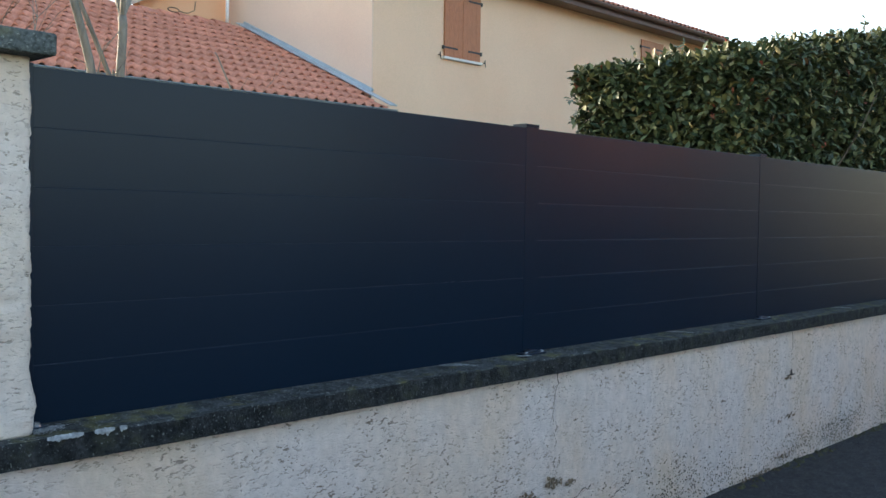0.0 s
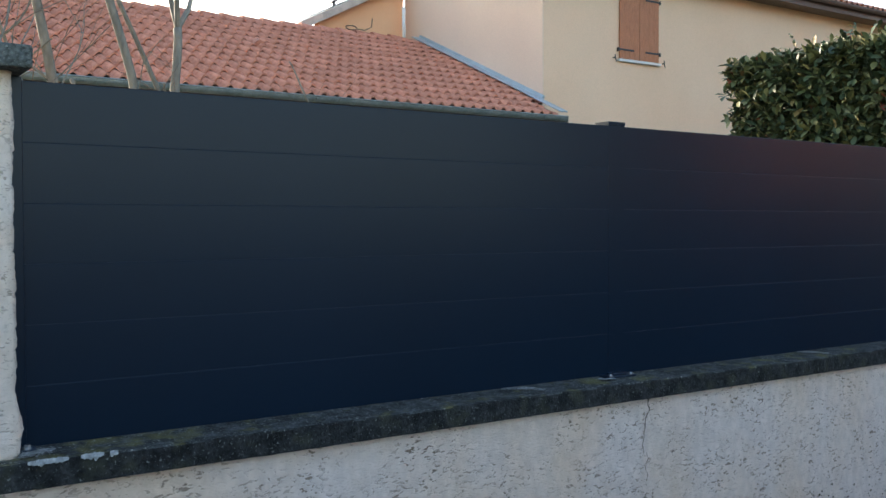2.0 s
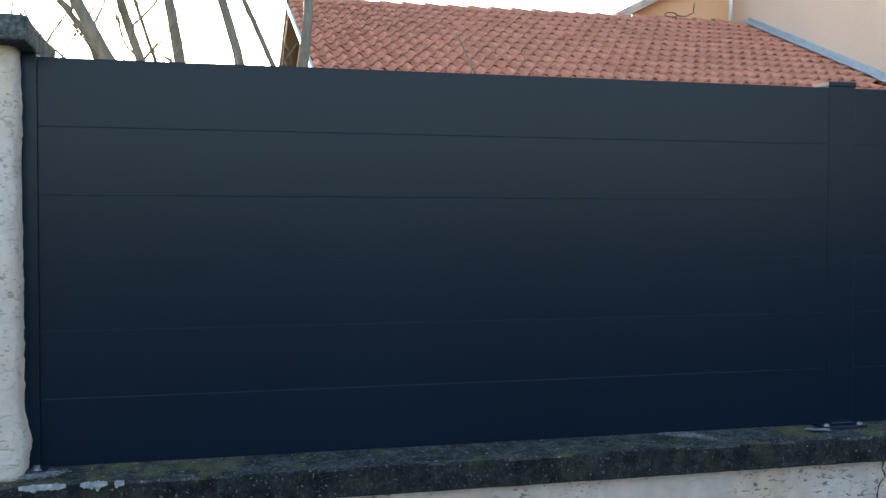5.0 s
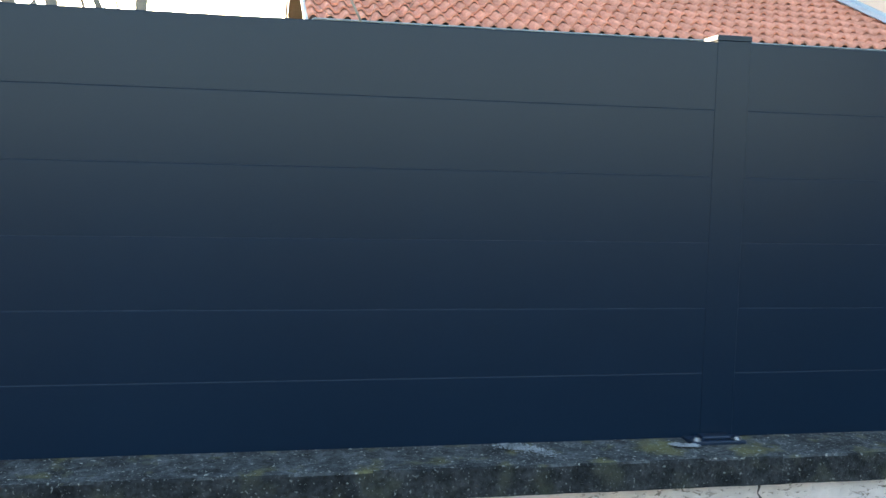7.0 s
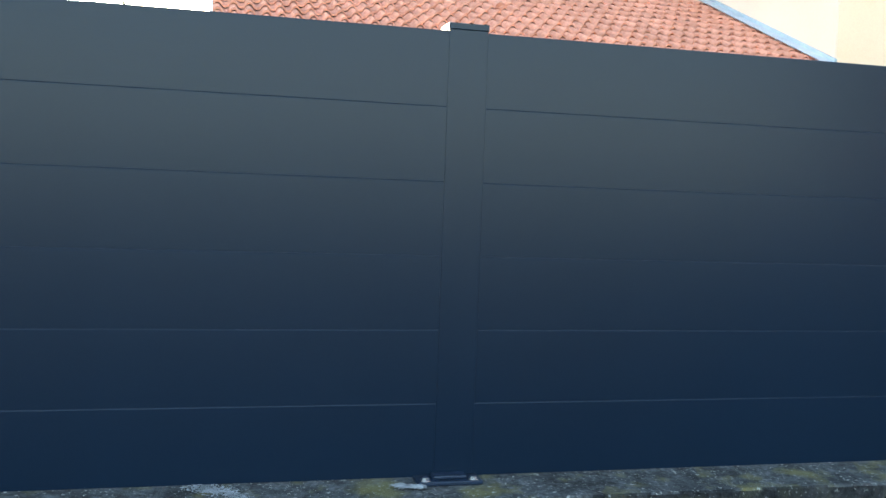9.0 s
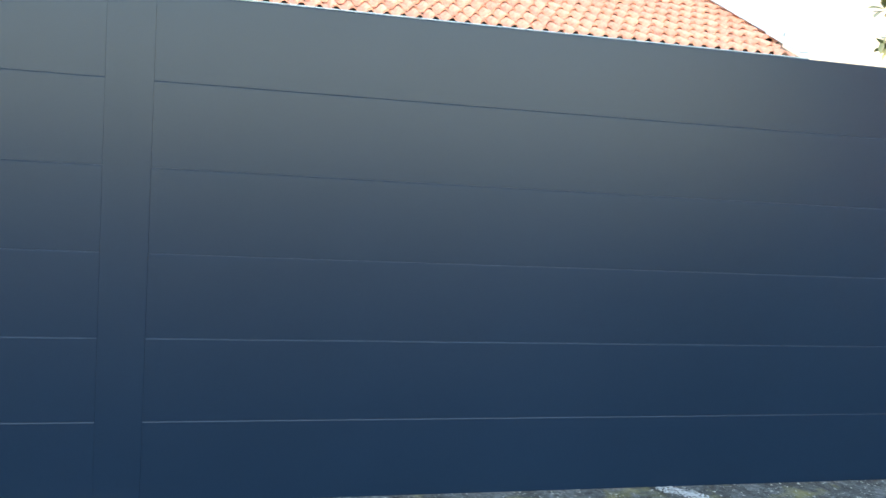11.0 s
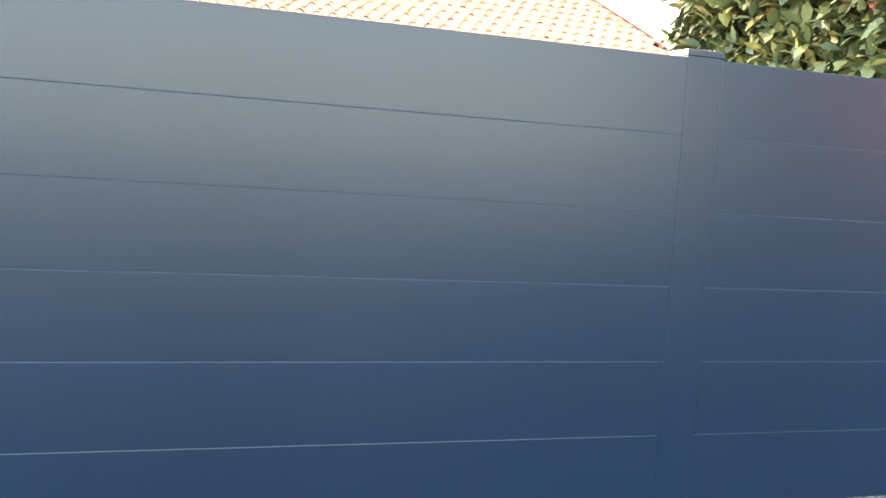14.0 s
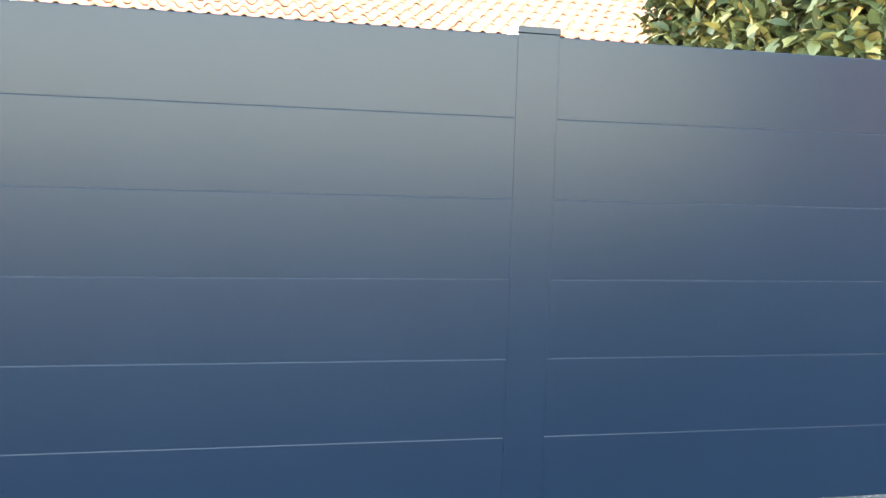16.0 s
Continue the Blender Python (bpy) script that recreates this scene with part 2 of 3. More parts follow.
def tube(bm, pts, r0, r1, sides=10, wob=0.0):
    """A tapered tube along the points."""
    rings = []
    n = len(pts)
    pts = [Vector(p) for p in pts]
    for i, p in enumerate(pts):
        d = (pts[min(i + 1, n - 1)] - pts[max(i - 1, 0)]).normalized()
        u = d.orthogonal().normalized() if i == 0 else (rings_u - d * rings_u.dot(d)).normalized()
        rings_u = u
        w = d.cross(u)
        r = r0 + (r1 - r0) * i / (n - 1)
        ring = []
        for k in range(sides):
            a = 2 * math.pi * k / sides
            rr = r * (1 + wob * noise.noise(p * 7 + Vector((k * 1.7, 0, 0))))
            ring.append(bm.verts.new(p + rr * (math.cos(a) * u + math.sin(a) * w)))
        rings.append(ring)
    for i in range(n - 1):
        for k in range(sides):
            bm.faces.new((rings[i][k], rings[i][(k + 1) % sides], rings[i + 1][(k + 1) % sides], rings[i + 1][k]))
    bm.faces.new(rings[0][::-1])
    bm.faces.new(rings[-1])
    return bm


def bolt(r=0.009, h=0.007):
    bm = bmesh.new()
    bmesh.ops.create_cone(bm, cap_ends=True, segments=12, radius1=r * 1.45, radius2=r * 1.4, depth=0.003, matrix=Matrix.Translation((0, 0, 0.0015)))
    bmesh.ops.create_cone(bm, cap_ends=True, segments=6, radius1=r, radius2=r * 0.92, depth=h, matrix=Matrix.Translation((0, 0, 0.003 + h / 2)))
    return bm


# ---- ground ----
gb = bmesh.new()
bmesh.ops.create_grid(gb, x_segments=8, y_segments=8, size=1500)
tagged(part("ground", gb, EARTH, label="bare earth and thin grass round the houses"), kind="structure")
tagged(part("road", B(-70, 90, -6.5, -0.10, -0.1, 0.012), ASPHALT, label="dark worn asphalt street along the low wall"), category="road", kind="structure")

# ---- low wall and coping ----
WALL_Y = -0.105
wall = thing("wall_low", "low garden wall in cracked cream crust render", "wall", kind="structure")
wb = bmesh.new()
NX, NZ = 260, 16
X0, X1 = -7.0, 16.0
grid = []
for j in range(NZ + 1):
    row = []
    for i in range(NX + 1):
        x, z = X0 + (X1 - X0) * i / NX, -0.15 + (F - 0.075 + 0.15) * j / NZ
        y = WALL_Y + 0.006 * noise.noise(Vector((x * 1.3, z * 2, 0))) + 0.003 * noise.noise(Vector((x * 9, z * 9, 3)))
        if z < 0.14:
            y -= 0.012 * (0.14 - z) / 0.14 * (1 + noise.noise(Vector((x * 4, 0, 0))))
        row.append(wb.verts.new((x, y, z)))
    grid.append(row)
for j in range(NZ):
    for i in range(NX):
        wb.faces.new((grid[j][i], grid[j][i + 1], grid[j + 1][i + 1], grid[j + 1][i]))
back = [wb.verts.new((x, 0.10, z)) for x, z in ((X0, -0.15), (X1, -0.15), (X1, F - 0.075), (X0, F - 0.075))]
wb.faces.new((back[0], back[3], back[2], back[1]))
wb.faces.new(grid[NZ] + [back[2], back[3]])
wb.faces.new([r[0] for r in grid][::-1] + [back[0], back[3]])
wb.faces.new([r[-1] for r in grid] + [back[2], back[1]])
part("render_face", wb, RENDER, wall)


def crack(x0, z0, x1, z1, width, seed, parent, y):
    """A jagged hairline running through the render, widest at its start."""
    rng = random.Random(seed)
    length = math.hypot(x1 - x0, z1 - z0)
    n = int(length / 0.012)
    ux, uz = (z1 - z0) / length, (x0 - x1) / length
    vs, fs = [], []
    off = 0.0
    for i in range(n + 1):
        off = 0.86 * off + rng.uniform(-0.010, 0.010)
        x, z = x0 + (x1 - x0) * i / n + ux * off, z0 + (z1 - z0) * i / n + uz * off
        w = width * rng.uniform(0.3, 1.0) * (1 - 0.7 * i / n)
        vs += [(x - ux * w, y, z - uz * w), (x + ux * w, y, z + uz * w)]
        if i:
            k = 2 * i
            fs.append((k - 2, k - 1, k + 1, k))
    part("crack", (vs, fs), CRACK, parent, "dark hairline crack")


for k, (xa, za, xb, zb, w) in enumerate(((0.102, F - 0.083, 0.095, F - 0.30, 0.0046), (0.095, F - 0.29, 0.10, F - 0.42, 0.003), (0.10, F - 0.45, 0.098, F - 0.56, 0.0022),
                                         (2.482, F - 0.085, 2.477, F - 0.34, 0.0036), (2.245, F - 0.37, 2.232, F - 0.82, 0.0026),
                                         (0.37, F - 0.612, 0.17, F - 0.64, 0.0040), (0.70, F - 0.65, 0.50, F - 0.715, 0.0045))):
    crack(xa, za, xb, zb, w, k + 3, wall, WALL_Y - 0.008)

# small knocks where the render has come off
def chip(x, z, w, h, seed, parent, y, m=CRACK, name="chipped_spot"):
    rng = random.Random(seed)
    vs = [(x + w * (0.6 + 0.4 * rng.random()) * math.cos(a), y, z + h * (0.5 + 0.5 * rng.random()) * math.sin(a))
          for a in [2 * math.pi * i / 14 for i in range(14)]]
    part(name, (vs, [tuple(range(14))]), m, parent)


chip(2.477, F - 0.352, 0.075, 0.007, 2, wall, WALL_Y - 0.008)
chip(2.480, F - 0.335, 0.018, 0.026, 4, wall, WALL_Y - 0.0085)
# bare mortar where the render has flaked off in crumbs
rng = random.Random(77)
for cx, cz, wx, wz, n in ((0.085, F - 0.555, 0.05, 0.020, 34), (-0.09, F - 0.585, 0.06, 0.018, 30), (0.215, F - 0.578, 0.035, 0.012, 16), (2.476, F - 0.60, 0.07, 0.012, 14),
                          (2.36, F - 0.83, 0.16, 0.016, 30), (1.95, F - 0.875, 0.25, 0.012, 34), (2.44, F - 0.365, 0.05, 0.006, 8)):
    vs, fs = [], []
    for i in range(n):
        x, z, q = cx + rng.gauss(0, wx * 0.55), cz + rng.gauss(0, wz * 0.6), rng.uniform(0.003, 0.011)
        k = len(vs)
        for a in range(7):
            t = 2 * math.pi * a / 7
            vs.append((x + 1.3 * q * math.cos(t) * rng.uniform(0.5, 1.3), WALL_Y - 0.0086 - 0.00004 * i - max(0, 0.14 - z) * 0.16, z + q * math.sin(t) * rng.uniform(0.5, 1.3)))
        vs.append((x, WALL_Y - 0.0115 - max(0, 0.14 - z) * 0.16, z))
        fs += [(k + a, k + (a + 1) % 7, k + 7) for a in range(7)]
    part("flaked_spot", (vs, fs), SCAR, wall, "brown bare mortar where render flaked off", kind="stuff")
# spatter and damp specks low on the wall
rng = random.Random(31)
vs, fs = [], []
CLUMPS = ((2.9, 0.10, 0.34, 0.05), (3.6, 0.12, 0.5, 0.06), (1.05, 0.14, 0.55, 0.09), (5.2, 0.1, 0.8, 0.06))
for i in range(12600):
    x, z = rng.uniform(-2.5, 9), abs(rng.gauss(0, 0.11)) + 0.008
    if i > 11000:
        cx, cz, wx, wz = rng.choice(CLUMPS)
        x, z = rng.gauss(cx, wx), abs(rng.gauss(cz, wz)) + 0.008
    if noise.noise(Vector((x * 2.3, z * 3, 8))) + 0.35 < rng.random() * 0.8 or z > 0.5:
        continue
    q, k = rng.uniform(0.002, 0.0075), len(vs)
    for a in range(6):
        t = a * math.pi / 3
        vs.append((x + q * math.cos(t) * rng.uniform(0.5, 1.4), WALL_Y - 0.0095 - (0.024 * (0.14 - z) / 0.14 if z < 0.14 else 0), z + 0.7 * q * math.sin(t) * rng.uniform(0.5, 1.4)))
    fs.append(tuple(range(k, k + 6)))
part("damp_specks", (vs, fs), MOSS, wall, "dark damp specks and moss", kind="stuff")

coping = thing("coping", "dark lichen-stained concrete coping on the low wall", "coping", kind="structure")


def coping_piece(x0, x1, seed):
    """One cast length with worn arrises."""
    n = 48
    prof = [(-0.140, -0.079), (-0.140, -0.074), (-0.141, -0.042), (-0.1408, -0.015), (-0.1375, -0.0105), (-0.10, -0.0085), (-0.05, -0.006), (0.0, -0.0004), (0.08, 0.0012), (0.134, -0.012), (0.14, -0.03), (0.14, -0.079)]
    bm = bmesh.new()
    rows = []
    for i in range(n + 1):
        x = x0 + (x1 - x0) * i / n
        edge = 0.5 * max(0, 1 - min(x - x0, x1 - x) / 0.02)
        row = []
        for k, (y, z) in enumerate(prof):
            q = Vector((x * 11 + seed, y * 30, z * 30))
            d = noise.noise(q) * 0.0014 + noise.noise(q * 3.1) * 0.0014
            row.append(bm.verts.new((x, y + d + 0.004 * edge, F + z + d * 0.6 - 0.003 * edge)))
        rows.append(row)
    for i in range(n):
        for k in range(len(prof)):
            k2 = (k + 1) % len(prof)
            bm.faces.new((rows[i][k], rows[i][k2], rows[i + 1][k2], rows[i + 1][k]))
    bm.faces.new(rows[0])
    bm.faces.new(rows[-1][::-1])
    return bm


for i in range(-5, 10):
    a = 0.152 + 1.61 * i
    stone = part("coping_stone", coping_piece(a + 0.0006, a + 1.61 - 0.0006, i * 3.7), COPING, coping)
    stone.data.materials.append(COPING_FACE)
    # faces towards the street take the darker of the two concretes
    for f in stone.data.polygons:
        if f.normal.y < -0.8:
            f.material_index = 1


def smear(pts, seed, label):
    """A splash of pale cement dried on the coping: many thin flakes, densest along the middle line."""
    rng = random.Random(seed)
    vs, fs = [], []
    for i in range(950):
        x, y, w = rng.choice(pts)
        x, y, q = x + rng.gauss(0, w * 0.6), y + rng.gauss(0, w * 0.5), rng.uniform(0.0006, 0.0032)
        if not -0.132 < y < -0.002:
            continue
        k = len(vs)
        for a in range(7):
            t = 2 * math.pi * a / 7
            vs.append((x + q * math.cos(t) * rng.uniform(0.5, 1.5), y + q * math.sin(t) * rng.uniform(0.5, 1.3), F + 0.0002 + 0.0000015 * i - 0.075 * max(0, -0.06 - y)))
        fs.append(tuple(range(k, k + 7)))
    part("cement_smear", (vs, fs), CEMENT, coping, label, kind="stuff")


def line_of(a, b, w0, w1, n=9):
    return [(a[0] + (b[0] - a[0]) * i / n, a[1] + (b[1] - a[1]) * i / n, w0 + (w1 - w0) * i / n) for i in range(n + 1)]


smear(line_of((-0.49, -0.012), (-0.41, -0.085), 0.032, 0.018), 1, "pale cement splash")
smear(line_of((1.20, -0.012), (1.275, -0.10), 0.026, 0.010), 2, "pale cement splash")
smear(line_of((3.35, -0.012), (3.45, -0.10), 0.026, 0.012), 3, "pale cement splash")
smear(line_of((-2.115, -0.085), (-2.05, -0.06), 0.022, 0.020), 4, "pale cement splash")
smear(line_of((-0.085, -0.055), (-0.04, -0.07), 0.012, 0.010), 6, "pale cement splash")
# chips of white along the front arris
for i, (xa, xb) in enumerate(((-2.118, -2.020), (-1.990, -1.932), (-1.918, -1.896))):
    rng = random.Random(i + 70)
    vs, fs = [], []
    n = 44
    for k in range(n + 1):
        x = xa + (xb - xa) * k / n
        e = min(1, 6 * k / n, 6 * (1 - k / n))
        up = e * (0.15 + 1.3 * abs(noise.noise(Vector((x * 120, 1.3, i)))) + rng.uniform(0, 0.25))
        dn = e * (0.1 + (0.6 if i == 0 else 0.95) * abs(noise.noise(Vector((x * 75, 5.1, i)))) + rng.uniform(0, 0.12))
        vs += [(x, -0.1455, F - 0.014), (x, -0.1455, F - 0.014 - 0.016 * dn), (x, -0.1445 + 0.016 * up, F - 0.0062)]
        if k:
            c = 3 * k
            fs += [(c - 3, c - 2, c + 1, c), (c - 3, c, c + 2, c - 1)]
    part("paint_flake", (vs, fs), CEMENT, coping, "flaking white limewash")

# moss and grit where the wall meets the street
rng = random.Random(11)
vs, fs = [], []
for i in range(900):
    x = rng.uniform(-3, 9)
    if noise.noise(Vector((x * 1.7, 0, 5))) < -0.15:
        continue
    y, s = WALL_Y - 0.02 - abs(rng.gauss(0, 0.035)), rng.uniform(0.006, 0.022)
    k = len(vs)
    for a in range(6):
        t = a * math.pi / 3
        vs.append((x + s * math.cos(t) * rng.uniform(0.7, 1.3), y + s * math.sin(t) * rng.uniform(0.5, 1.1), 0.011))
    vs.append((x, y, 0.012 + s * rng.uniform(0.5, 1.1)))
    fs += [(k + a, k + (a + 1) % 6, k + 6) for a in range(6)]
tagged(part("moss_strip", (vs, fs), MOSS, label="dark moss and grit at the wall foot"), category="moss", kind="stuff")

# ---- pillar ----
pillar = thing("gate_pillar", "cream crust-rendered pillar with a dark concrete cap", "pillar", (-2.127, -0.085, F - 0.008))
pb = bmesh.new()
n = 110
ring = []
for j in range(n + 1):
    z = 0.978 * j / n
    row = []
    outline = [(0, 0.02), (0, 0.14), (0, 0.30), (-0.2, 0.32), (-0.45, 0.32), (-0.45, 0.0)] + [(-0.45 + 0.42 * i / 12, 0.0) for i in range(1, 13)] + [(-0.012, 0.004)]
    for k, (x, y) in enumerate(outline):
        q = Vector((x * 9, y * 9, z * 9))
        d = noise.noise(q * 1.2) * 0.005 + noise.noise(q * 4) * 0.004 + noise.noise(q * 10) * 0.004
        flare = 0.016 * max(0, 1 - abs(z - 0.07) / 0.09)
        row.append(pb.verts.new((x + (d + flare if k < 3 or k == len(outline) - 1 else 0), y + (d if 4 < k else 0), z)))
    ring.append(row)
m_ = len(ring[0])
for j in range(n):
    for k in range(m_):
        pb.faces.new((ring[j][k], ring[j][(k + 1) % m_], ring[j + 1][(k + 1) % m_], ring[j + 1][k]))
pb.faces.new(ring[0][::-1])
pb.faces.new(ring[-1])
part("shaft", pb, PILLAR, pillar, smooth=True)
cb = B(-0.50, 0.034, -0.065, 0.37, 0.978, 1.036, 0.008)
bmesh.ops.subdivide_edges(cb, edges=cb.edges[:], cuts=3, use_grid_fill=True)
for v in cb.verts:
    v.co += Vector((1, 1, 1)) * noise.noise(v.co * 14) * 0.003
part("cap", cb, PILLAR_CAP, pillar, "dark weathered concrete cap")

# ---- fence ----
PITCH = 2.2165
SLAT = [(0.0010, 0.0), (0.0, 0.0003), (0.0, 0.1580), (0.0006, 0.1595), (0.0008, 0.160), (0.026, 0.160), (0.026, 0.0)]


fence = thing("fence", "solid anthracite aluminium plank fence on the low wall", "fence", (0, 0, F))


def slats(x, length):
    """Six wide planks, one above the other, between two posts."""
    me = None
    for k in range(6):
        ob = part("slat", prism(SLAT, "x", 0, length), PAINT, fence, at=(x, 0, 0.16 * k)) if me is None else new("slat", me)
        me = ob.data
        ob.parent = fence
        ob.location = (x, 0, 0.16 * k)


def fence_post(x):
    """A box post with side channels, a flat cap and a bolted foot."""
    p = part("post", B(0.0060, 0.0920, -0.0014, 0.068, 0.004, 0.964, 0.0008, 1), PAINT, fence, "square anthracite post", at=(x, 0, 0))
    part("cap", B(0.0045, 0.0935, -0.0032, 0.072, 0.9642, 0.9775, 0.0012, 2), PAINT, p)
    part("base_plate", B(-0.040, 0.102, -0.056, 0.09, -0.005, 0.004, 0.002), PAINT_CAP, p)
    part("collar", B(-0.004, 0.070, -0.040, -0.0055, 0.004, 0.012, 0.003), PAINT_CAP, p)
    for bx in (-0.022, 0.084):
        for by in (-0.042, 0.078):
            part("bolt", bolt(0.008, 0.004), STEEL, p, "steel bolt", at=(bx, by, 0.004))


for i in range(6):
    fence_post(PITCH * i)
    slats(0.0905 + PITCH * i, PITCH - 0.083)
slats(-2.095, 2.1025)
start = thing("end_profile", "narrow anthracite end profile fixed beside the pillar", "fence post", (-2.128, 0, F))
part("channel", B(0.0, 0.034, -0.010, 0.045, 0.0, 0.968, 0.002), PAINT, start)
part("base_plate", B(0.0, 0.052, -0.055, 0.06, -0.005, 0.004, 0.002), PAINT_CAP, start)
part("bolt", bolt(0.009), STEEL, start, at=(0.030, -0.036, 0.004))

# ---- garage with the tiled roof ----
HY = 9.94                      # front wall plane of both houses
EY, EZ = 9.22, F + 2.35        # eave line under the tiles
RY, RZ = 13.74, F + 4.295       # ridge
GX0, GX1 = -0.45, 8.06
slope = math.atan2(RZ - EZ, RY - EY)
run = math.hypot(RZ - EZ, RY - EY)
garage = thing("garage", "single-storey beige wing with an orange tiled roof", "building", (0, 0, 0))
part("front_wall", B(-0.15, 8.10, HY, HY + 0.2, 0, EZ + 0.18), STUCCO, garage)
part("back_wall", B(-0.15, 8.10, 17.5, 17.7, 0, EZ + 0.2), STUCCO, garage)
gx = prism([(HY + 0.2, 0), (17.5, 0), (17.5, EZ + 0.2), (RY, RZ - 0.2), (HY + 0.2, EZ + 0.22)], "x", -0.15, 0.05)
part("gable_wall", gx, STUCCO, garage)
roof = part("roof", prism([(EY, EZ - 0.09), (RY, RZ - 0.09), (2 * RY - EY, EZ - 0.09), (2 * RY - EY, EZ - 0.03), (RY, RZ - 0.03), (EY, EZ - 0.03)], "x", GX0 + 0.05, GX1), SOFFIT, garage)
part("verge_board", prism([(EY, EZ - 0.10), (RY, RZ - 0.10), (RY, RZ - 0.02), (EY, EZ - 0.02)], "x", GX0 - 0.0, GX0 + 0.04), WHITE, roof, "white painted verge board")
part("verge_board", prism([(RY + 0.002, RZ - 0.14), (2 * RY - EY, EZ - 0.14), (2 * RY - EY, EZ + 0.02), (RY + 0.002, RZ + 0.02)], "x", GX0 - 0.0, GX0 + 0.04), SOFFIT, roof, "brown verge board")
part("soffit", B(-0.1, 7.9, EY + 0.04, HY - 0.002, EZ - 0.13, EZ - 0.10), STUCCO_ORANGE, garage, "orange-brown boarded soffit")
part("fascia", B(GX0 + 0.04, 7.9, EY - 0.02, EY + 0.02, EZ - 0.15, EZ - 0.0), SOFFIT, garage)

TP = 0.195
ROWS, COLS = 13, 43
STEP = run / ROWS


def tile_arrays(length=0.43):
    """A Roman tile: a high roll beside a shallow pan, thick at its lower lip."""
    n = 12
    us = [TP * 1.08 * i / n for i in range(n + 1)]
    def h(u):
        s = (u / TP) % 1.0
        return 0.056 * math.sin(math.pi * s / 0.58) ** 0.75 if s < 0.58 else -0.012 * math.sin(math.pi * (s - 0.58) / 0.42)
    vs, fs = [], []
    for v, z in ((0.0, 0.046), (length, 0.0)):
        vs += [(u, v, h(u) + z) for u in us]
    vs += [(u, 0.0, h(u) + 0.046 - 0.026) for u in us]
    m = n + 1
    for i in range(n):
        fs.append((i, i + 1, m + i + 1, m + i))
        fs.append((2 * m + i, 2 * m + i + 1, i + 1, i))
    return vs, fs


tv, tf = tile_arrays()
tile_mesh = bpy.data.meshes.new("tile")
tile_mesh.from_pydata(tv, [], tf)
tile_mesh.materials.append(TILE)
for f_ in tile_mesh.polygons:
    f_.use_smooth = f_.index % 2 == 0
tilt = Matrix.Translation((0, EY, EZ)) @ Matrix.Rotation(slope, 4, "X")
rest_v, rest_f = [], []
rng = random.Random(5)
for r_ in range(ROWS):
    for c_ in range(COLS):
        jig = (rng.uniform(-0.004, 0.004), rng.uniform(-0.006, 0.006), rng.uniform(-0.002, 0.003))
        m4 = tilt @ Matrix.Translation((GX0 + 0.03 + c_ * TP + jig[0], -0.06 + r_ * STEP + jig[1], jig[2])) @ Matrix.Rotation(rng.uniform(-0.012, 0.012), 4, "Z")
        if r_ < 2 and c_ > 41:
            continue
        if r_ < 7 and c_ < 42:
            ob = new("tile", tile_mesh)
            ob.parent = roof
            ob.matrix_local = m4
        else:
            k = len(rest_v)
            rest_v += [tuple(m4 @ Vector(v)) for v in tv]
            rest_f += [tuple(k + i for i in f) for f in tf]
part("upper_tiles", (rest_v, rest_f), TILE_REST, roof, "orange Roman roof tiles", smooth=True, kind="stuff")
# ridge tiles
for i in range(22):
    rv = bmesh.new()
    a = GX0 + i * 0.39
    if a + 0.42 > GX1 + 0.05:
        break
    rings = []
    for t, rr, dz in ((a, 0.145, 0.025), (a + 0.42, 0.125, 0.0)):
        rings.append([rv.verts.new((t, RY + rr * math.cos(q), RZ - 0.045 + dz + rr * 0.8 * math.sin(q))) for q in [math.pi * k / 8 for k in range(9)]])
    for k in range(8):
        rv.faces.new((rings[0][k], rings[0][k + 1], rings[1][k + 1], rings[1][k]))
    rv.faces.new(rings[0])
    part("ridge_tile", rv, TILE, roof, "half-round ridge tile")
# small vent tile on the slope
vent = part("vent_tile", prism([(-0.08, 0.0), (-0.065, 0.05), (-0.02, 0.085), (0.02, 0.085), (0.065, 0.05), (0.08, 0.0)], "y", 0, 0.15), TILE, roof, "hooded vent tile")
vent.matrix_local = tilt @ Matrix.Translation((3.70, 2.72, 0.05))
# flashing against the tall wall
fl = thing("flashing", "blue-grey zinc flashing between roof and wall", "flashing")
d_ = Vector((0, math.cos(slope), math.sin(slope)))
n_ = Vector((0, -math.sin(slope), math.cos(slope)))


def sloped(x0, x1, s0, s1, h0, h1):
    bm = B(x0, x1, s0, s1, h0, h1, 0.004)
    for v in bm.verts:
        s, hh = v.co.y, v.co.z
        v.co = Vector((v.co.x, 0, 0)) + Vector((0, EY, EZ)) + d_ * s + n_ * hh
    return bm


S0 = (HY - EY) / math.cos(slope)
part("upstand", sloped(8.075, 8.118, S0 - 0.02, run + 0.03, 0.03, 0.15), ZINC, fl)
part("apron", sloped(7.90, 8.075, S0 - 0.05, run + 0.03, 0.085, 0.105), ZINC, fl)
part("apron_end", sloped(7.80, 7.95, -0.08, S0 - 0.02, 0.106, 0.13), ZINC, fl)

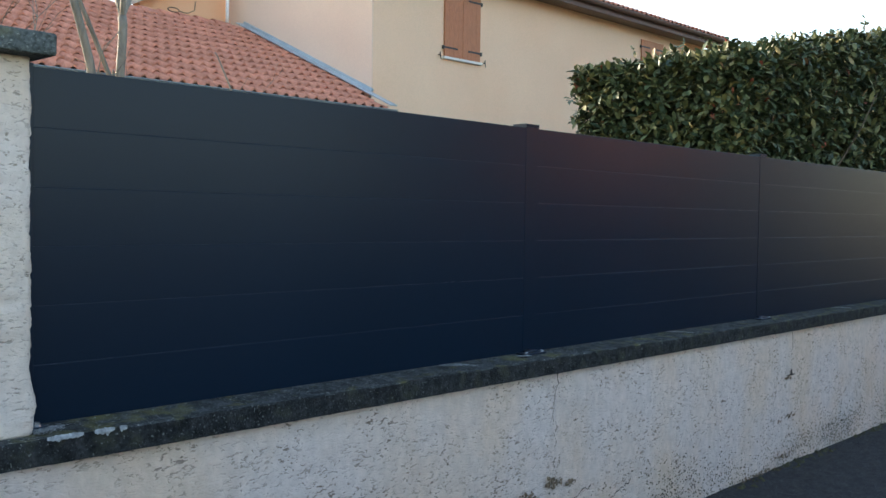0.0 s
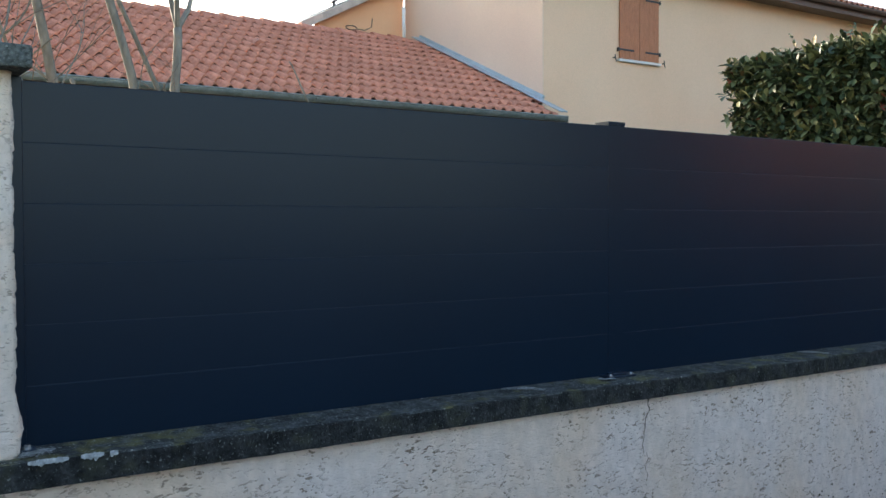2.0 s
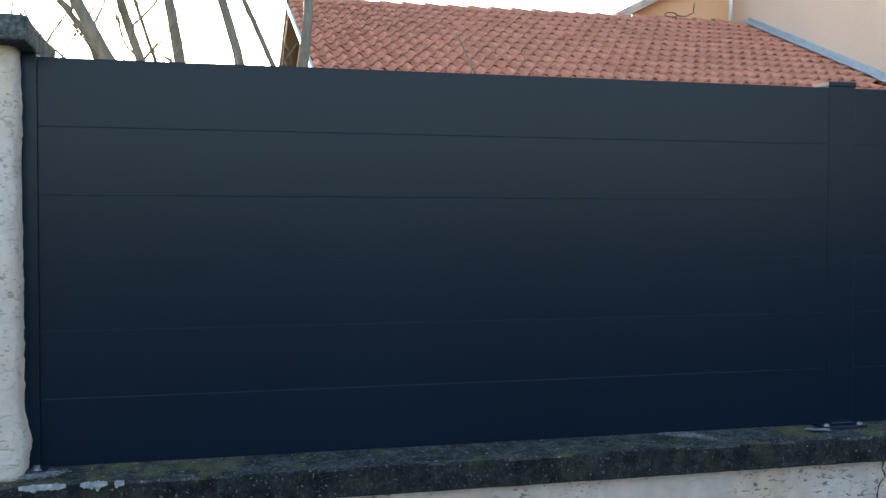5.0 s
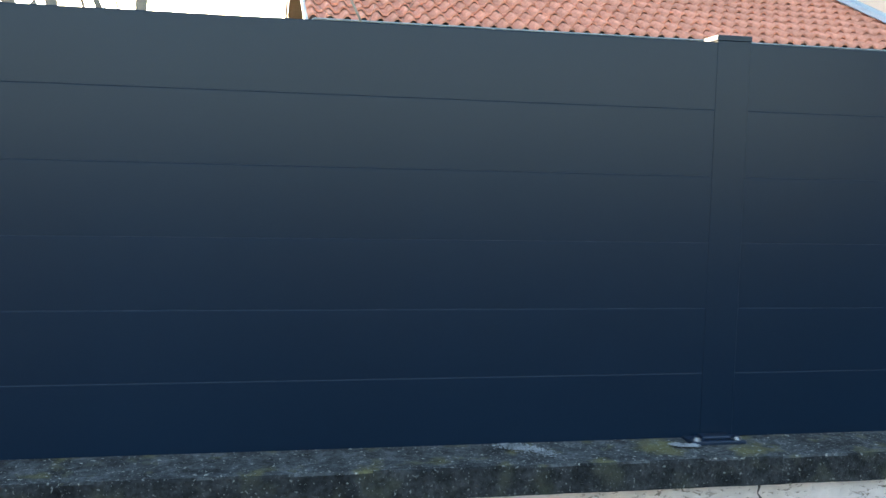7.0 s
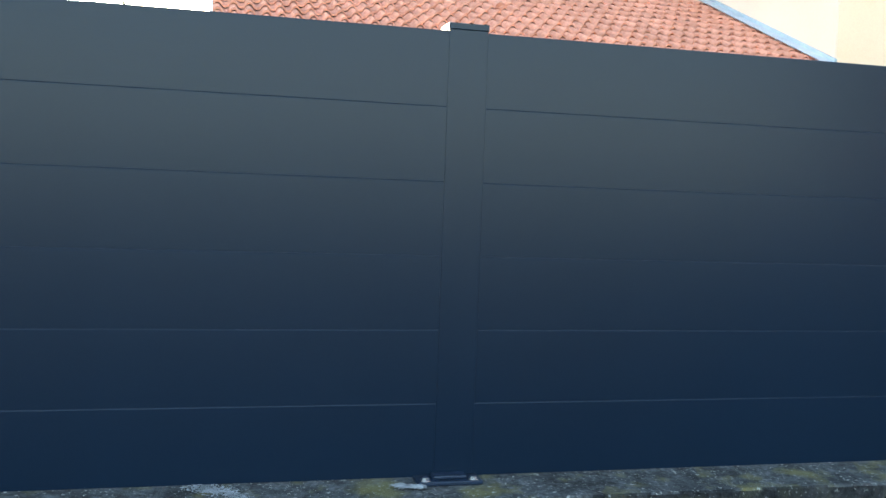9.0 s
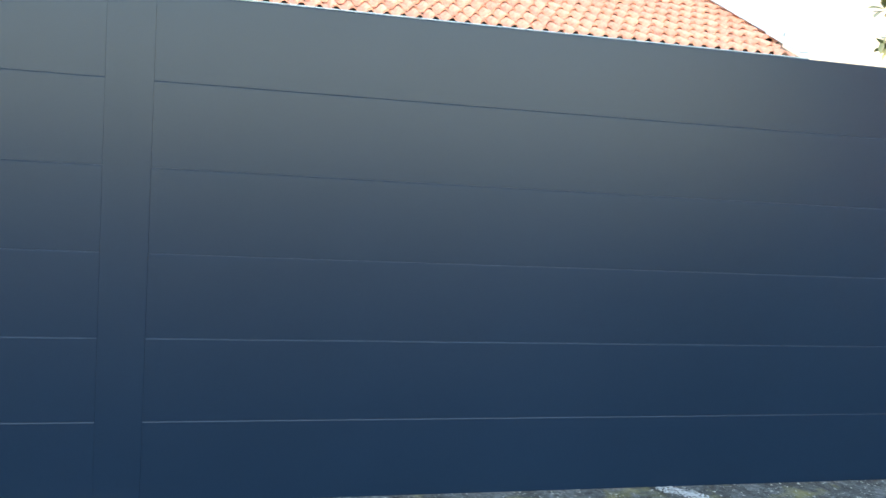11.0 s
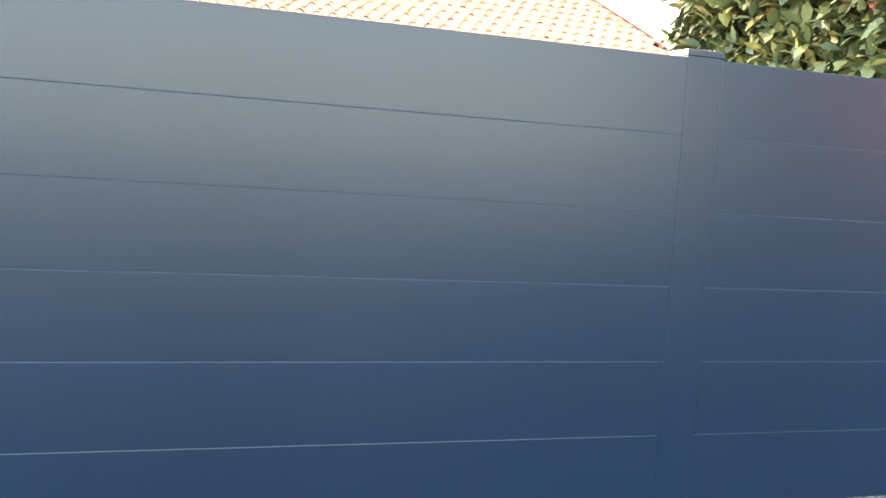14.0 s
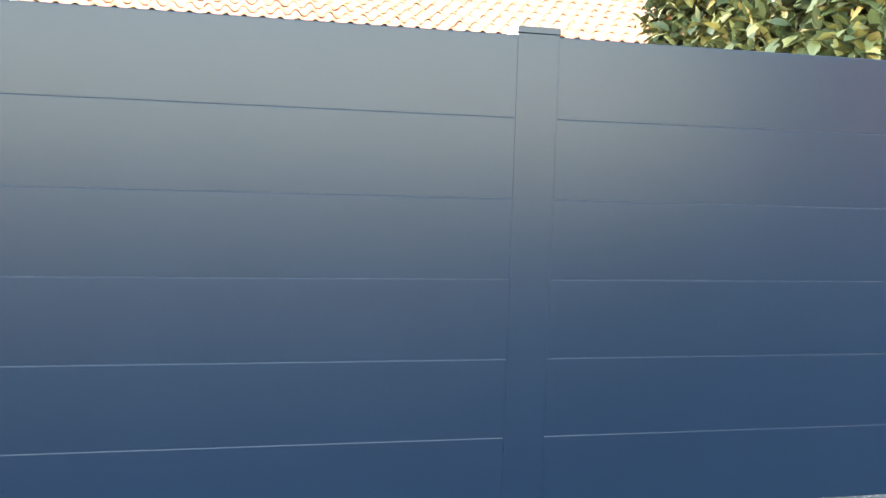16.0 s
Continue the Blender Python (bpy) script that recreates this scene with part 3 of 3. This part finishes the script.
# gutter: half-round with a rolled lip, brackets and end stop
gut = thing("gutter", "weathered zinc half-round gutter along the garage eave", "gutter")
gp = [(EY - 0.085 + 0.068 * math.cos(a), EZ - 0.005 + 0.078 * math.sin(a)) for a in [math.pi + math.pi * i / 12 for i in range(13)]]
gp += [(EY - 0.085 + 0.062 * math.cos(a), EZ - 0.005 + 0.072 * math.sin(a)) for a in [2 * math.pi - math.pi * i / 12 for i in range(13)]]
part("trough", prism(gp, "x", GX0 + 0.08, 7.93), ZINC_OLD, gut)
lip = tube(bmesh.new(), [(GX0 + 0.08, EY - 0.155, EZ - 0.003), (4, EY - 0.155, EZ - 0.005), (7.93, EY - 0.155, EZ - 0.003)], 0.011, 0.011, 8)
part("lip", lip, ZINC_OLD, gut)
part("end_stop", B(7.93, 7.936, EY - 0.155, EY - 0.015, EZ - 0.09, EZ - 0.002), ZINC_OLD, gut)
part("end_stop", B(GX0 + 0.07, GX0 + 0.078, EY - 0.155, EY - 0.015, EZ - 0.09, EZ - 0.002), WHITE, gut, "white end stop")
for i in range(14):
    x = GX0 + 0.35 + 0.58 * i
    bp = [(EY - 0.085 + 0.075 * math.cos(a), EZ - 0.005 + 0.085 * math.sin(a)) for a in [math.pi + math.pi * k / 8 for k in range(9)]]
    bp += [(EY - 0.085 + 0.069 * math.cos(a), EZ - 0.005 + 0.079 * math.sin(a)) for a in [2 * math.pi - math.pi * k / 8 for k in range(9)]]
    part("bracket", prism(bp, "x", x, x + 0.03), ZINC_OLD, gut)

# chimney
ch = thing("chimney", "pale rendered chimney with a flat slab on the ridge", "chimney", (0.6, RY + 0.15, RZ - 0.35))
part("stack", B(-0.19, 0.19, -0.19, 0.19, 0, 0.95, 0.01), STONE, ch)
part("slab", B(-0.25, 0.25, -0.25, 0.25, 0.95, 1.02, 0.01), STONE, ch)

# ---- two-storey house ----
house = thing("house", "two-storey beige rendered house with brown shutters", "house")
WX = [(9.95, 10.92), (16.80, 17.75)]
WZ0, WZ1 = F + 3.60, F + 4.88
HX0, HX1, HTOP = 8.13, 19.8, F + 5.15


def wall_front(parent):
    """The front wall with its two window openings."""
    bm = bmesh.new()
    xs = [HX0] + [v for w in WX for v in w] + [HX1]
    for i in range(0, len(xs), 2):
        box(bm, xs[i], xs[i + 1], HY, HY + 0.25, 0, HTOP)
    for a, b in WX:
        box(bm, a, b, HY, HY + 0.25, 0, WZ0 - 0.05)
        box(bm, a, b, HY, HY + 0.25, WZ1, HTOP)
    bmesh.ops.remove_doubles(bm, verts=bm.verts[:], dist=0.0005)
    return part("front_wall", bm, STUCCO, parent)


wall_front(house)
part("side_wall", prism([(HY + 0.25, 0), (14.35, 0), (14.35, F + 6.5), (14.1, F + 6.6), (HY + 0.25, F + 5.28)], "x", HX0 - 0.004, HX0 + 0.24), STUCCO_SIDE, house, "paler beige rendered side wall")
part("corner_edge", B(HX0 - 0.004, HX0 + 0.02, HY - 0.002, HY + 0.25, 0, HTOP), STUCCO_SIDE, house)
part("end_wall", B(HX1 - 0.25, HX1, HY + 0.25, 14.35, 0, HTOP), STUCCO, house)
part("rear_wall", B(HX0 + 0.24, HX1, 14.36, 14.6, 0, F + 6.4), STUCCO, house)
hr = part("roof", prism([(9.50, F + 5.25), (14.1, F + 6.75), (14.5, F + 6.62), (14.5, F + 6.52), (14.1, F + 6.65), (9.50, F + 5.15)], "x", HX0, HX1 + 0.45), SOFFIT, house)
part("soffit", B(HX0 - 0.3, HX1 + 0.45, 9.55, HY, F + 5.12, F + 5.148), SOFFIT, house)
part("fascia", B(HX0 - 0.3, HX1 + 0.45, 9.49, 9.545, F + 5.09, F + 5.26, 0.005), FASCIA, house)
hg = [(9.41 + 0.07 * math.cos(a), F + 5.28 + 0.08 * math.sin(a)) for a in [math.pi + math.pi * i / 10 for i in range(11)]]
part("gutter", prism(hg, "x", HX0 - 0.3, HX1 + 0.47), FASCIA, house)
hs = math.atan2(1.59, 4.85)
ht_v, ht_f = [], []
for r_ in range(14):
    for c_ in range(62):
        m4 = Matrix.Translation((0, 9.44, F + 5.28)) @ Matrix.Rotation(hs, 4, "X") @ Matrix.Translation((HX0 + c_ * TP, r_ * 0.363, 0))
        k = len(ht_v)
        ht_v += [tuple(m4 @ Vector(v)) for v in tv]
        ht_f += [tuple(k + i for i in f) for f in tf]
part("tiles", (ht_v, ht_f), TILE_REST, hr, "orange Roman roof tiles", smooth=True, kind="stuff")


def window(a, b, parent):
    """A window behind a pair of closed plank shutters with strap hinges."""
    w = part("window", B(a + 0.002, b - 0.002, HY + 0.12, HY + 0.16, WZ0, WZ1 - 0.002), IRON, parent)
    sillb = B(a - 0.06, b + 0.06, HY - 0.07, HY + 0.11, WZ0 - 0.048, WZ0 - 0.002, 0.006)
    part("sill", sillb, STONE, w, "pale stone sill")
    half = (b - a) / 2
    for s in range(2):
        x0 = a - 0.02 + s * (half + 0.024)
        wd = half + 0.014
        bm = bmesh.new()
        for k in range(4):
            box(bm, x0 + wd * k / 4 + 0.0003, x0 + wd * (k + 1) / 4 - 0.0003, HY - 0.038, HY - 0.008, WZ0 + 0.008, WZ1 + 0.02, 0.0015, 1)
        sh = part("shutter", bm, WOOD, w, "closed reddish-brown plank shutter")
        for z in (WZ0 + 0.17, WZ1 - 0.15):
            xa, xb = (x0 - 0.03, x0 + wd * 0.72) if s == 0 else (x0 + wd * 0.28, x0 + wd + 0.03)
            hb = B(xa, xb, HY - 0.047, HY - 0.039, z - 0.018, z + 0.018, 0.003, 1)
            xe = xa if s == 0 else xb
            box(hb, xe - 0.018, xe + 0.018, HY - 0.05, HY - 0.003, z - 0.04, z + 0.03, 0.004, 1)
            o = part("hinge", hb, IRON, w, "black iron strap hinge")
    for x in (a - 0.15, b + 0.15):
        bm = tube(bmesh.new(), [(x, HY, WZ0 + 0.01), (x, HY - 0.05, WZ0 + 0.01), (x - 0.01, HY - 0.06, WZ0 + 0.06)], 0.012, 0.010, 6)
        tube(bm, [(x, HY - 0.05, WZ0 + 0.01), (x + 0.02, HY - 0.06, WZ0 - 0.07)], 0.014, 0.007, 6)
        part("shutter_stop", bm, IRON, w, "black iron shutter stop")
    return w


for a, b in WX:
    window(a, b, house)

# rear wing: its gable looks over the garage ridge, a warm glow put into its orange
wing = thing("rear_wing", "gable behind the garage ridge, orange render lightened to carry a warm glow", "building")
part("gable_wall", prism([(6.15, 0), (8.12, 0), (8.12, F + 5.62), (6.15, F + 4.64)], "y", 14.40, 14.6), STUCCO_ORANGE, wing)
part("side_wall", B(6.15, 6.35, 14.6, 20, 0, F + 4.45), STUCCO, wing)
part("roof", prism([(5.68, F + 4.46), (8.1, F + 5.67), (8.1, F + 5.58), (5.68, F + 4.37)], "y", 14.2, 20), SOFFIT, wing)
part("roof_edge", prism([(5.62, F + 4.50), (8.1, F + 5.76), (8.1, F + 5.60), (5.62, F + 4.34)], "y", 14.10, 14.198), VERGE, wing, "weathered pale verge edge")
part("covering", prism([(5.62, F + 4.50), (8.1, F + 5.76), (8.1, F + 5.675), (5.62, F + 4.435)], "y", 14.2, 20), ZINC_OLD, wing, "grey roof covering")
panel = thing("solar_panel", "dark glossy solar panel raised over the wing roof", "solar panel", (0, 0, 0))
part("plate", prism([(6.55, F + 5.10), (7.9, F + 5.79), (7.9, F + 5.75), (6.55, F + 5.06)], "y", 14.6, 16.3), IRON, panel)
part("foot", B(6.75, 6.80, 14.9, 14.95, F + 5.03, F + 5.17), ZINC, panel)
part("foot", B(7.70, 7.75, 14.9, 14.95, F + 5.52, F + 5.66), ZINC, panel)
flue = thing("flue_pipe", "thin white flue pipe rising beside the wall", "pipe", (7.87, 13.98, F + 4.38))
fb = tube(bmesh.new(), [(0, 0, 0), (0, 0, 0.3), (0, 0, 0.62)], 0.036, 0.036, 14)
part("pipe", fb, WHITE, flue, smooth=True)
part("lid", tube(bmesh.new(), [(0, 0, 0.62), (0, 0, 0.65)], 0.048, 0.03, 14), WHITE, flue)
wire = thing("loose_cable", "thin dark cable looping off the ridge", "cable", (6.5, RY - 0.03, RZ + 0.1))
part("strand", tube(bmesh.new(), [(0.12 * math.cos(a) * (1 + 0.1 * a / 6), 0, 0.04 * math.sin(a) + 0.02) for a in [0.5 * i for i in range(13)]] + [(0.3, 0, 0.0), (0.45, 0, 0.08), (0.47, 0, 0.25)], 0.010, 0.008, 6), IRON, wire)

# ---- bare trees behind the fence ----
def wander(p, d, length, n, rng, bend):
    pts, p, d = [Vector(p)], Vector(p), Vector(d).normalized()
    for i in range(n):
        d = (d + Vector((rng.gauss(0, bend), rng.gauss(0, bend), rng.gauss(0, bend * 0.4) + 0.02))).normalized()
        p = p + d * length / n
        pts.append(p.copy())
    return pts


def bare_tree(at, label, stems, seed, crown=3, twigs=4, group="bare garden trees"):
    """stems: lists of points with a foot radius and a top radius."""
    rng = random.Random(seed)
    t = thing("tree", label, "tree", at, group)
    for pts, r0, r1 in stems:
        fine = []
        for i in range(len(pts) - 1):
            a, b = Vector(pts[i]), Vector(pts[i + 1])
            for k in range(6):
                q = a.lerp(b, k / 6)
                fine.append(q + 0.010 * Vector((noise.noise(q * 2.1), noise.noise(q * 2.1 + Vector((9, 0, 0))), 0)))
        fine.append(Vector(pts[-1]))
        tr = part("trunk", tube(bmesh.new(), fine, r0, r1, 12, 0.16), BARK, t, smooth=True)
        tb = bmesh.new()
        top = fine[-1]
        dirn = (fine[-1] - fine[-7]).normalized()
        def grow(p, d, length, r, depth):
            pts2 = wander(p, d, length, 6, rng, 0.13)
            tube(tb, pts2, r, r * 0.55, 7 if depth > 1 else 5, 0.15)
            if depth == 0:
                return
            for q in range(rng.choice((2, 3))):
                j = rng.randint(2, 6)
                side = Vector((rng.uniform(-1, 1), rng.uniform(-1, 1), rng.uniform(0.1, 1.0)))
                grow(pts2[j], (pts2[j] - pts2[j - 1]).normalized() + side * 0.75, length * rng.uniform(0.5, 0.75), r * 0.5, depth - 1)
        for q in range(crown):
            side = Vector((rng.uniform(-1, 1), rng.uniform(-1, 1), 0.7))
            grow(top, dirn + side * 0.6, rng.uniform(0.7, 1.1), r1 * 0.7, 2)
        # short snags on the stem
        low = [q for q in fine if F + 0.85 < q.z < F + 1.5] or fine[-3:]
        for q in range(twigs):
            st = rng.choice(low)
            grow(st, Vector((rng.uniform(-1, 0.7), rng.uniform(-0.7, 0.7), rng.uniform(0.3, 1.1))), rng.uniform(0.06, 0.24) * (2.6 if twigs > 5 else 1), r1 * rng.uniform(0.2, 0.4), rng.choice((0, 1, 1) if twigs > 5 else (0, 0, 1)))
        part("crown", tb, TWIG if r1 < 0.012 else BARK, t, kind="stuff")
    return t


bare_tree((-1.4, 0.84, 0), "pollarded bare tree with a smooth pale trunk", [([(0.02, 0, 0), (0, 0, 1.0), (0.0, 0, 2.0), (0.02, 0.02, 2.22)], 0.019, 0.016)], 2, 3, 1)
bare_tree((-1.58, 0.64, 0), "bare tree with two leaning smooth stems", [
    ([(0.20, 0.05, 0), (0.08, 0.02, 1.4), (-0.04, 0, 2.0), (-0.19, 0, 2.5)], 0.018, 0.013),
    ([(0.40, 0.10, 0), (0.13, 0.08, 1.85), (-0.14, 0.1, 2.45)], 0.010, 0.008)], 3, 2, 4)
bare_tree((-1.79, 1.0, 0), "bare tree with a slender leaning trunk", [
    ([(0.12, 0, 0), (0.03, 0, 1.8), (-0.08, 0, 2.4), (-0.14, 0, 2.8)], 0.021, 0.015)], 4, 3, 4)
bare_tree((-1.98, 0.6, 0), "bare multi-stemmed tree leaning over the pillar", [
    ([(0.5, 0.1, 0), (0.12, 0.05, 1.7), (-0.25, 0, 2.4), (-0.4, 0, 2.7)], 0.022, 0.015),
    ([(0.45, 0.5, 0), (0.12, 0.5, 1.8), (-0.1, 0.5, 2.5)], 0.020, 0.014)], 5, 3, 12)
bare_tree((-2.05, 0.75, 0), "bare shrubby tree with many thin leaning stems", [
    ([(0.4, 0.1, 0), (0.0, 0.0, 1.8), (-0.5, 0, 2.3), (-0.8, 0, 2.5)], 0.020, 0.014),
    ([(0.3, 0.3, 0), (0.05, 0.3, 1.8), (-0.15, 0.3, 2.4)], 0.012, 0.008),
    ([(0.2, 0.1, 0), (-0.2, 0.2, 1.85), (-0.6, 0.2, 2.2)], 0.020, 0.013),
    ([(0.5, 0.2, 0), (0.16, 0.1, 1.8), (-0.2, 0.1, 2.3)], 0.014, 0.009),
    ([(0.5, 0.4, 0), (0.22, 0.4, 1.85), (0.05, 0.4, 2.4)], 0.009, 0.006)], 15, 3, 11)
bare_tree((-1.72, 0.9, 0), "slim bare sapling between the leaning stems", [
    ([(0.05, 0.1, 0), (0.02, 0.1, 1.9), (-0.01, 0.1, 2.02)], 0.010, 0.007)], 16, 0, 3)
bare_tree((-1.78, 2.45, 0), "thin bare tree beyond the leaning stems", [
    ([(0.1, 0, 0), (0.02, 0, 2.0), (-0.2, 0, 2.9)], 0.009, 0.006)], 6)
bare_tree((-0.70, 1.1, 0), "single dry twig standing up behind the fence", [
    ([(0.06, 0, 0), (0.04, 0, 1.9), (-0.05, 0.01, 2.08), (-0.10, 0.02, 2.19)], 0.006, 0.003)], 18, 0, 3)
bare_tree((18.0, 6.5, 0), "bare tree standing behind the hedge", [
    ([(0, 0, 0), (0.1, 0, 2.0), (0.0, 0.1, 4.0)], 0.09, 0.05), ([(0.4, 0, 0), (0.6, 0, 2.0), (0.9, 0.1, 3.8)], 0.07, 0.04)], 7, 6)

# ---- hedge ----
HXA, HXB, HYA, HYB = 3.55, 11.0, 0.75, 2.3


def hedge_top(x):
    return F + 1.84 + 0.80 * min(1, max(0, (x - HXA) / 4.2)) + 0.09 * noise.noise(Vector((x * 1.9, 0, 2))) + 0.05 * noise.noise(Vector((x * 5.3, 0, 6)))


hedge = thing("hedge", "dense glossy evergreen hedge with a few red young leaves", "hedge")
rng = random.Random(21)
LP = [(0, 0, 0), (0.30, 0.175, 0.035), (0.66, 0.215, 0.03), (1, 0, -0.10), (0.66, -0.215, 0.03), (0.30, -0.175, 0.035), (0.45, 0, -0.02)]
LFACES = [(0, 6, 1), (1, 6, 2), (2, 6, 3), (3, 6, 4), (4, 6, 5), (5, 6, 0)]
lv, lf = [], []


def leaf(p, d, size):
    d = d.normalized()
    u = d.cross(Vector((rng.gauss(0, 0.4), rng.gauss(0, 0.4), 1))).normalized()
    w = u.cross(d)
    k = len(lv)
    for a, b, c in LP:
        lv.append(tuple(p + size * (a * d + b * u + c * w)))
    lf.extend(tuple(k + i for i in f) for f in LFACES)


def rosette(p, out, n, size):
    for i in range(n):
        a = 2 * math.pi * i / n + rng.uniform(-0.5, 0.5)
        e = out.orthogonal().normalized()
        f = out.cross(e)
        leaf(p + out * rng.uniform(-0.05, 0.02), out * rng.uniform(0.2, 0.9) + e * math.cos(a) + f * math.sin(a), size * rng.uniform(0.7, 1.2))


for i in range(8200):
    x = HXA + (HXB - HXA) * rng.random() ** 1.25
    q = rng.random()
    top = hedge_top(x)
    z = rng.uniform(F + 0.75, top)
    if q < 0.46:
        y, out = HYA + abs(rng.gauss(0, 0.16)), Vector((rng.gauss(0, 0.4), -1, rng.gauss(0.35, 0.4)))
    elif q < 0.66:
        y, z, out = rng.uniform(HYA, HYB), top - abs(rng.gauss(0, 0.13)) + (0.07 if rng.random() < 0.12 else 0), Vector((rng.gauss(0, 0.4), rng.gauss(-0.2, 0.4), 1))
    elif q < 0.82:
        x, y, out = HXA + abs(rng.gauss(0, 0.15)), rng.uniform(HYA, HYB), Vector((-1, rng.gauss(-0.2, 0.4), rng.gauss(0.3, 0.4)))
        z = rng.uniform(F + 0.75, hedge_top(x))
    else:
        y, out = rng.uniform(HYA + 0.2, HYB), Vector((rng.gauss(0, 1), rng.gauss(-0.4, 1), rng.gauss(0.3, 1)))
    y += 0.10 * noise.noise(Vector((x * 1.6, z * 1.6, 0)))
    rosette(Vector((x, y, z)), out.normalized(), rng.choice((5, 6, 7)), rng.uniform(0.072, 0.104))
for i in range(3800):
    x = HXA + 0.12 + (HXB - HXA) * rng.random()
    p_ = Vector((x, rng.uniform(HYA + 0.15, HYB + 0.05), rng.uniform(F + 0.6, hedge_top(x) - 0.12)))
    rosette(p_, Vector((rng.gauss(0, 1), rng.gauss(-0.6, 1), rng.gauss(0.3, 1))).normalized(), 5, rng.uniform(0.10, 0.135))
# young shoots standing up out of the clipped top
for i in range(46):
    x, y = rng.uniform(HXA + 0.1, HXB - 0.2), rng.uniform(HYA + 0.05, HYB - 0.2)
    z0, hgt = hedge_top(x) - 0.06, rng.uniform(0.08, 0.22)
    lean = Vector((rng.gauss(0, 0.25), rng.gauss(-0.1, 0.25), 1)).normalized()
    base = Vector((x, y, z0))
    part("shoot", tube(bmesh.new(), [base, base + lean * hgt * 0.5, base + lean * hgt], 0.004, 0.002, 5), STEM, hedge)
    for k in range(5):
        rosette(base + lean * hgt * (0.35 + 0.16 * k), lean, 2, rng.uniform(0.05, 0.075))
part("foliage", (lv, lf), LEAF, hedge, "dark green glossy leaves", smooth=True, kind="stuff")
for i in range(90):
    sb = bmesh.new()
    x, y = rng.uniform(HXA + 0.15, HXB - 0.1), rng.uniform(HYA + 0.15, HYB - 0.2)
    tube(sb, wander((x, y, 0), (rng.gauss(0, 0.15), rng.gauss(0, 0.1), 1), hedge_top(x) - rng.uniform(0.1, 0.4), 9, rng, 0.10), 0.016, 0.005, 5)
    part("stem", sb, STEM, hedge, "brown woody stem")

# ---- across the street, unseen: sunlit fronts and dark walls that shape the fence's sheen ----
DARK_RENDER = mat("dark_render", (0.012, 0.015, 0.020), (0.017, 0.021, 0.026), scale=1, rough=0.9, grain=0.1)
opp = thing("unseen_house_across", "unseen dark house added across the street, with an orange oriel", "house")
# the dark wall and roof are added to block sky from the fence's reflection
part("wall", B(8.4, 40, -10.2, -9.6, 0, 8.5), DARK_RENDER, opp)
part("bay", B(12.9, 15.7, -9.598, -9.2, 2.6, 4.6, 0.02), mat("orange_render", (0.88, 0.30, 0.09), (0.90, 0.33, 0.11), scale=1, rough=0.9, grain=0.06), opp, "sunlit orange rendered bay")
part("porch", B(29.5, 31.0, -9.598, -9.3, 0, 2.4, 0.02), STUCCO, opp, "sunlit ochre porch")
part("roof", prism([(-9.2, 8.4), (-15, 10.4), (-15, 10.3), (-9.2, 8.3)], "x", 8, 40.5), SOFFIT, opp)
# added out of view: hides the low sky from the fence's reflection
wa = part("unseen_wall_across", B(-40, 60, -7.2, -7.0, 0, 1.9, 0.01), COPING, label="unseen dark wall added across the street to dim the fence's reflection")
tagged(wa, category="wall", kind="structure")
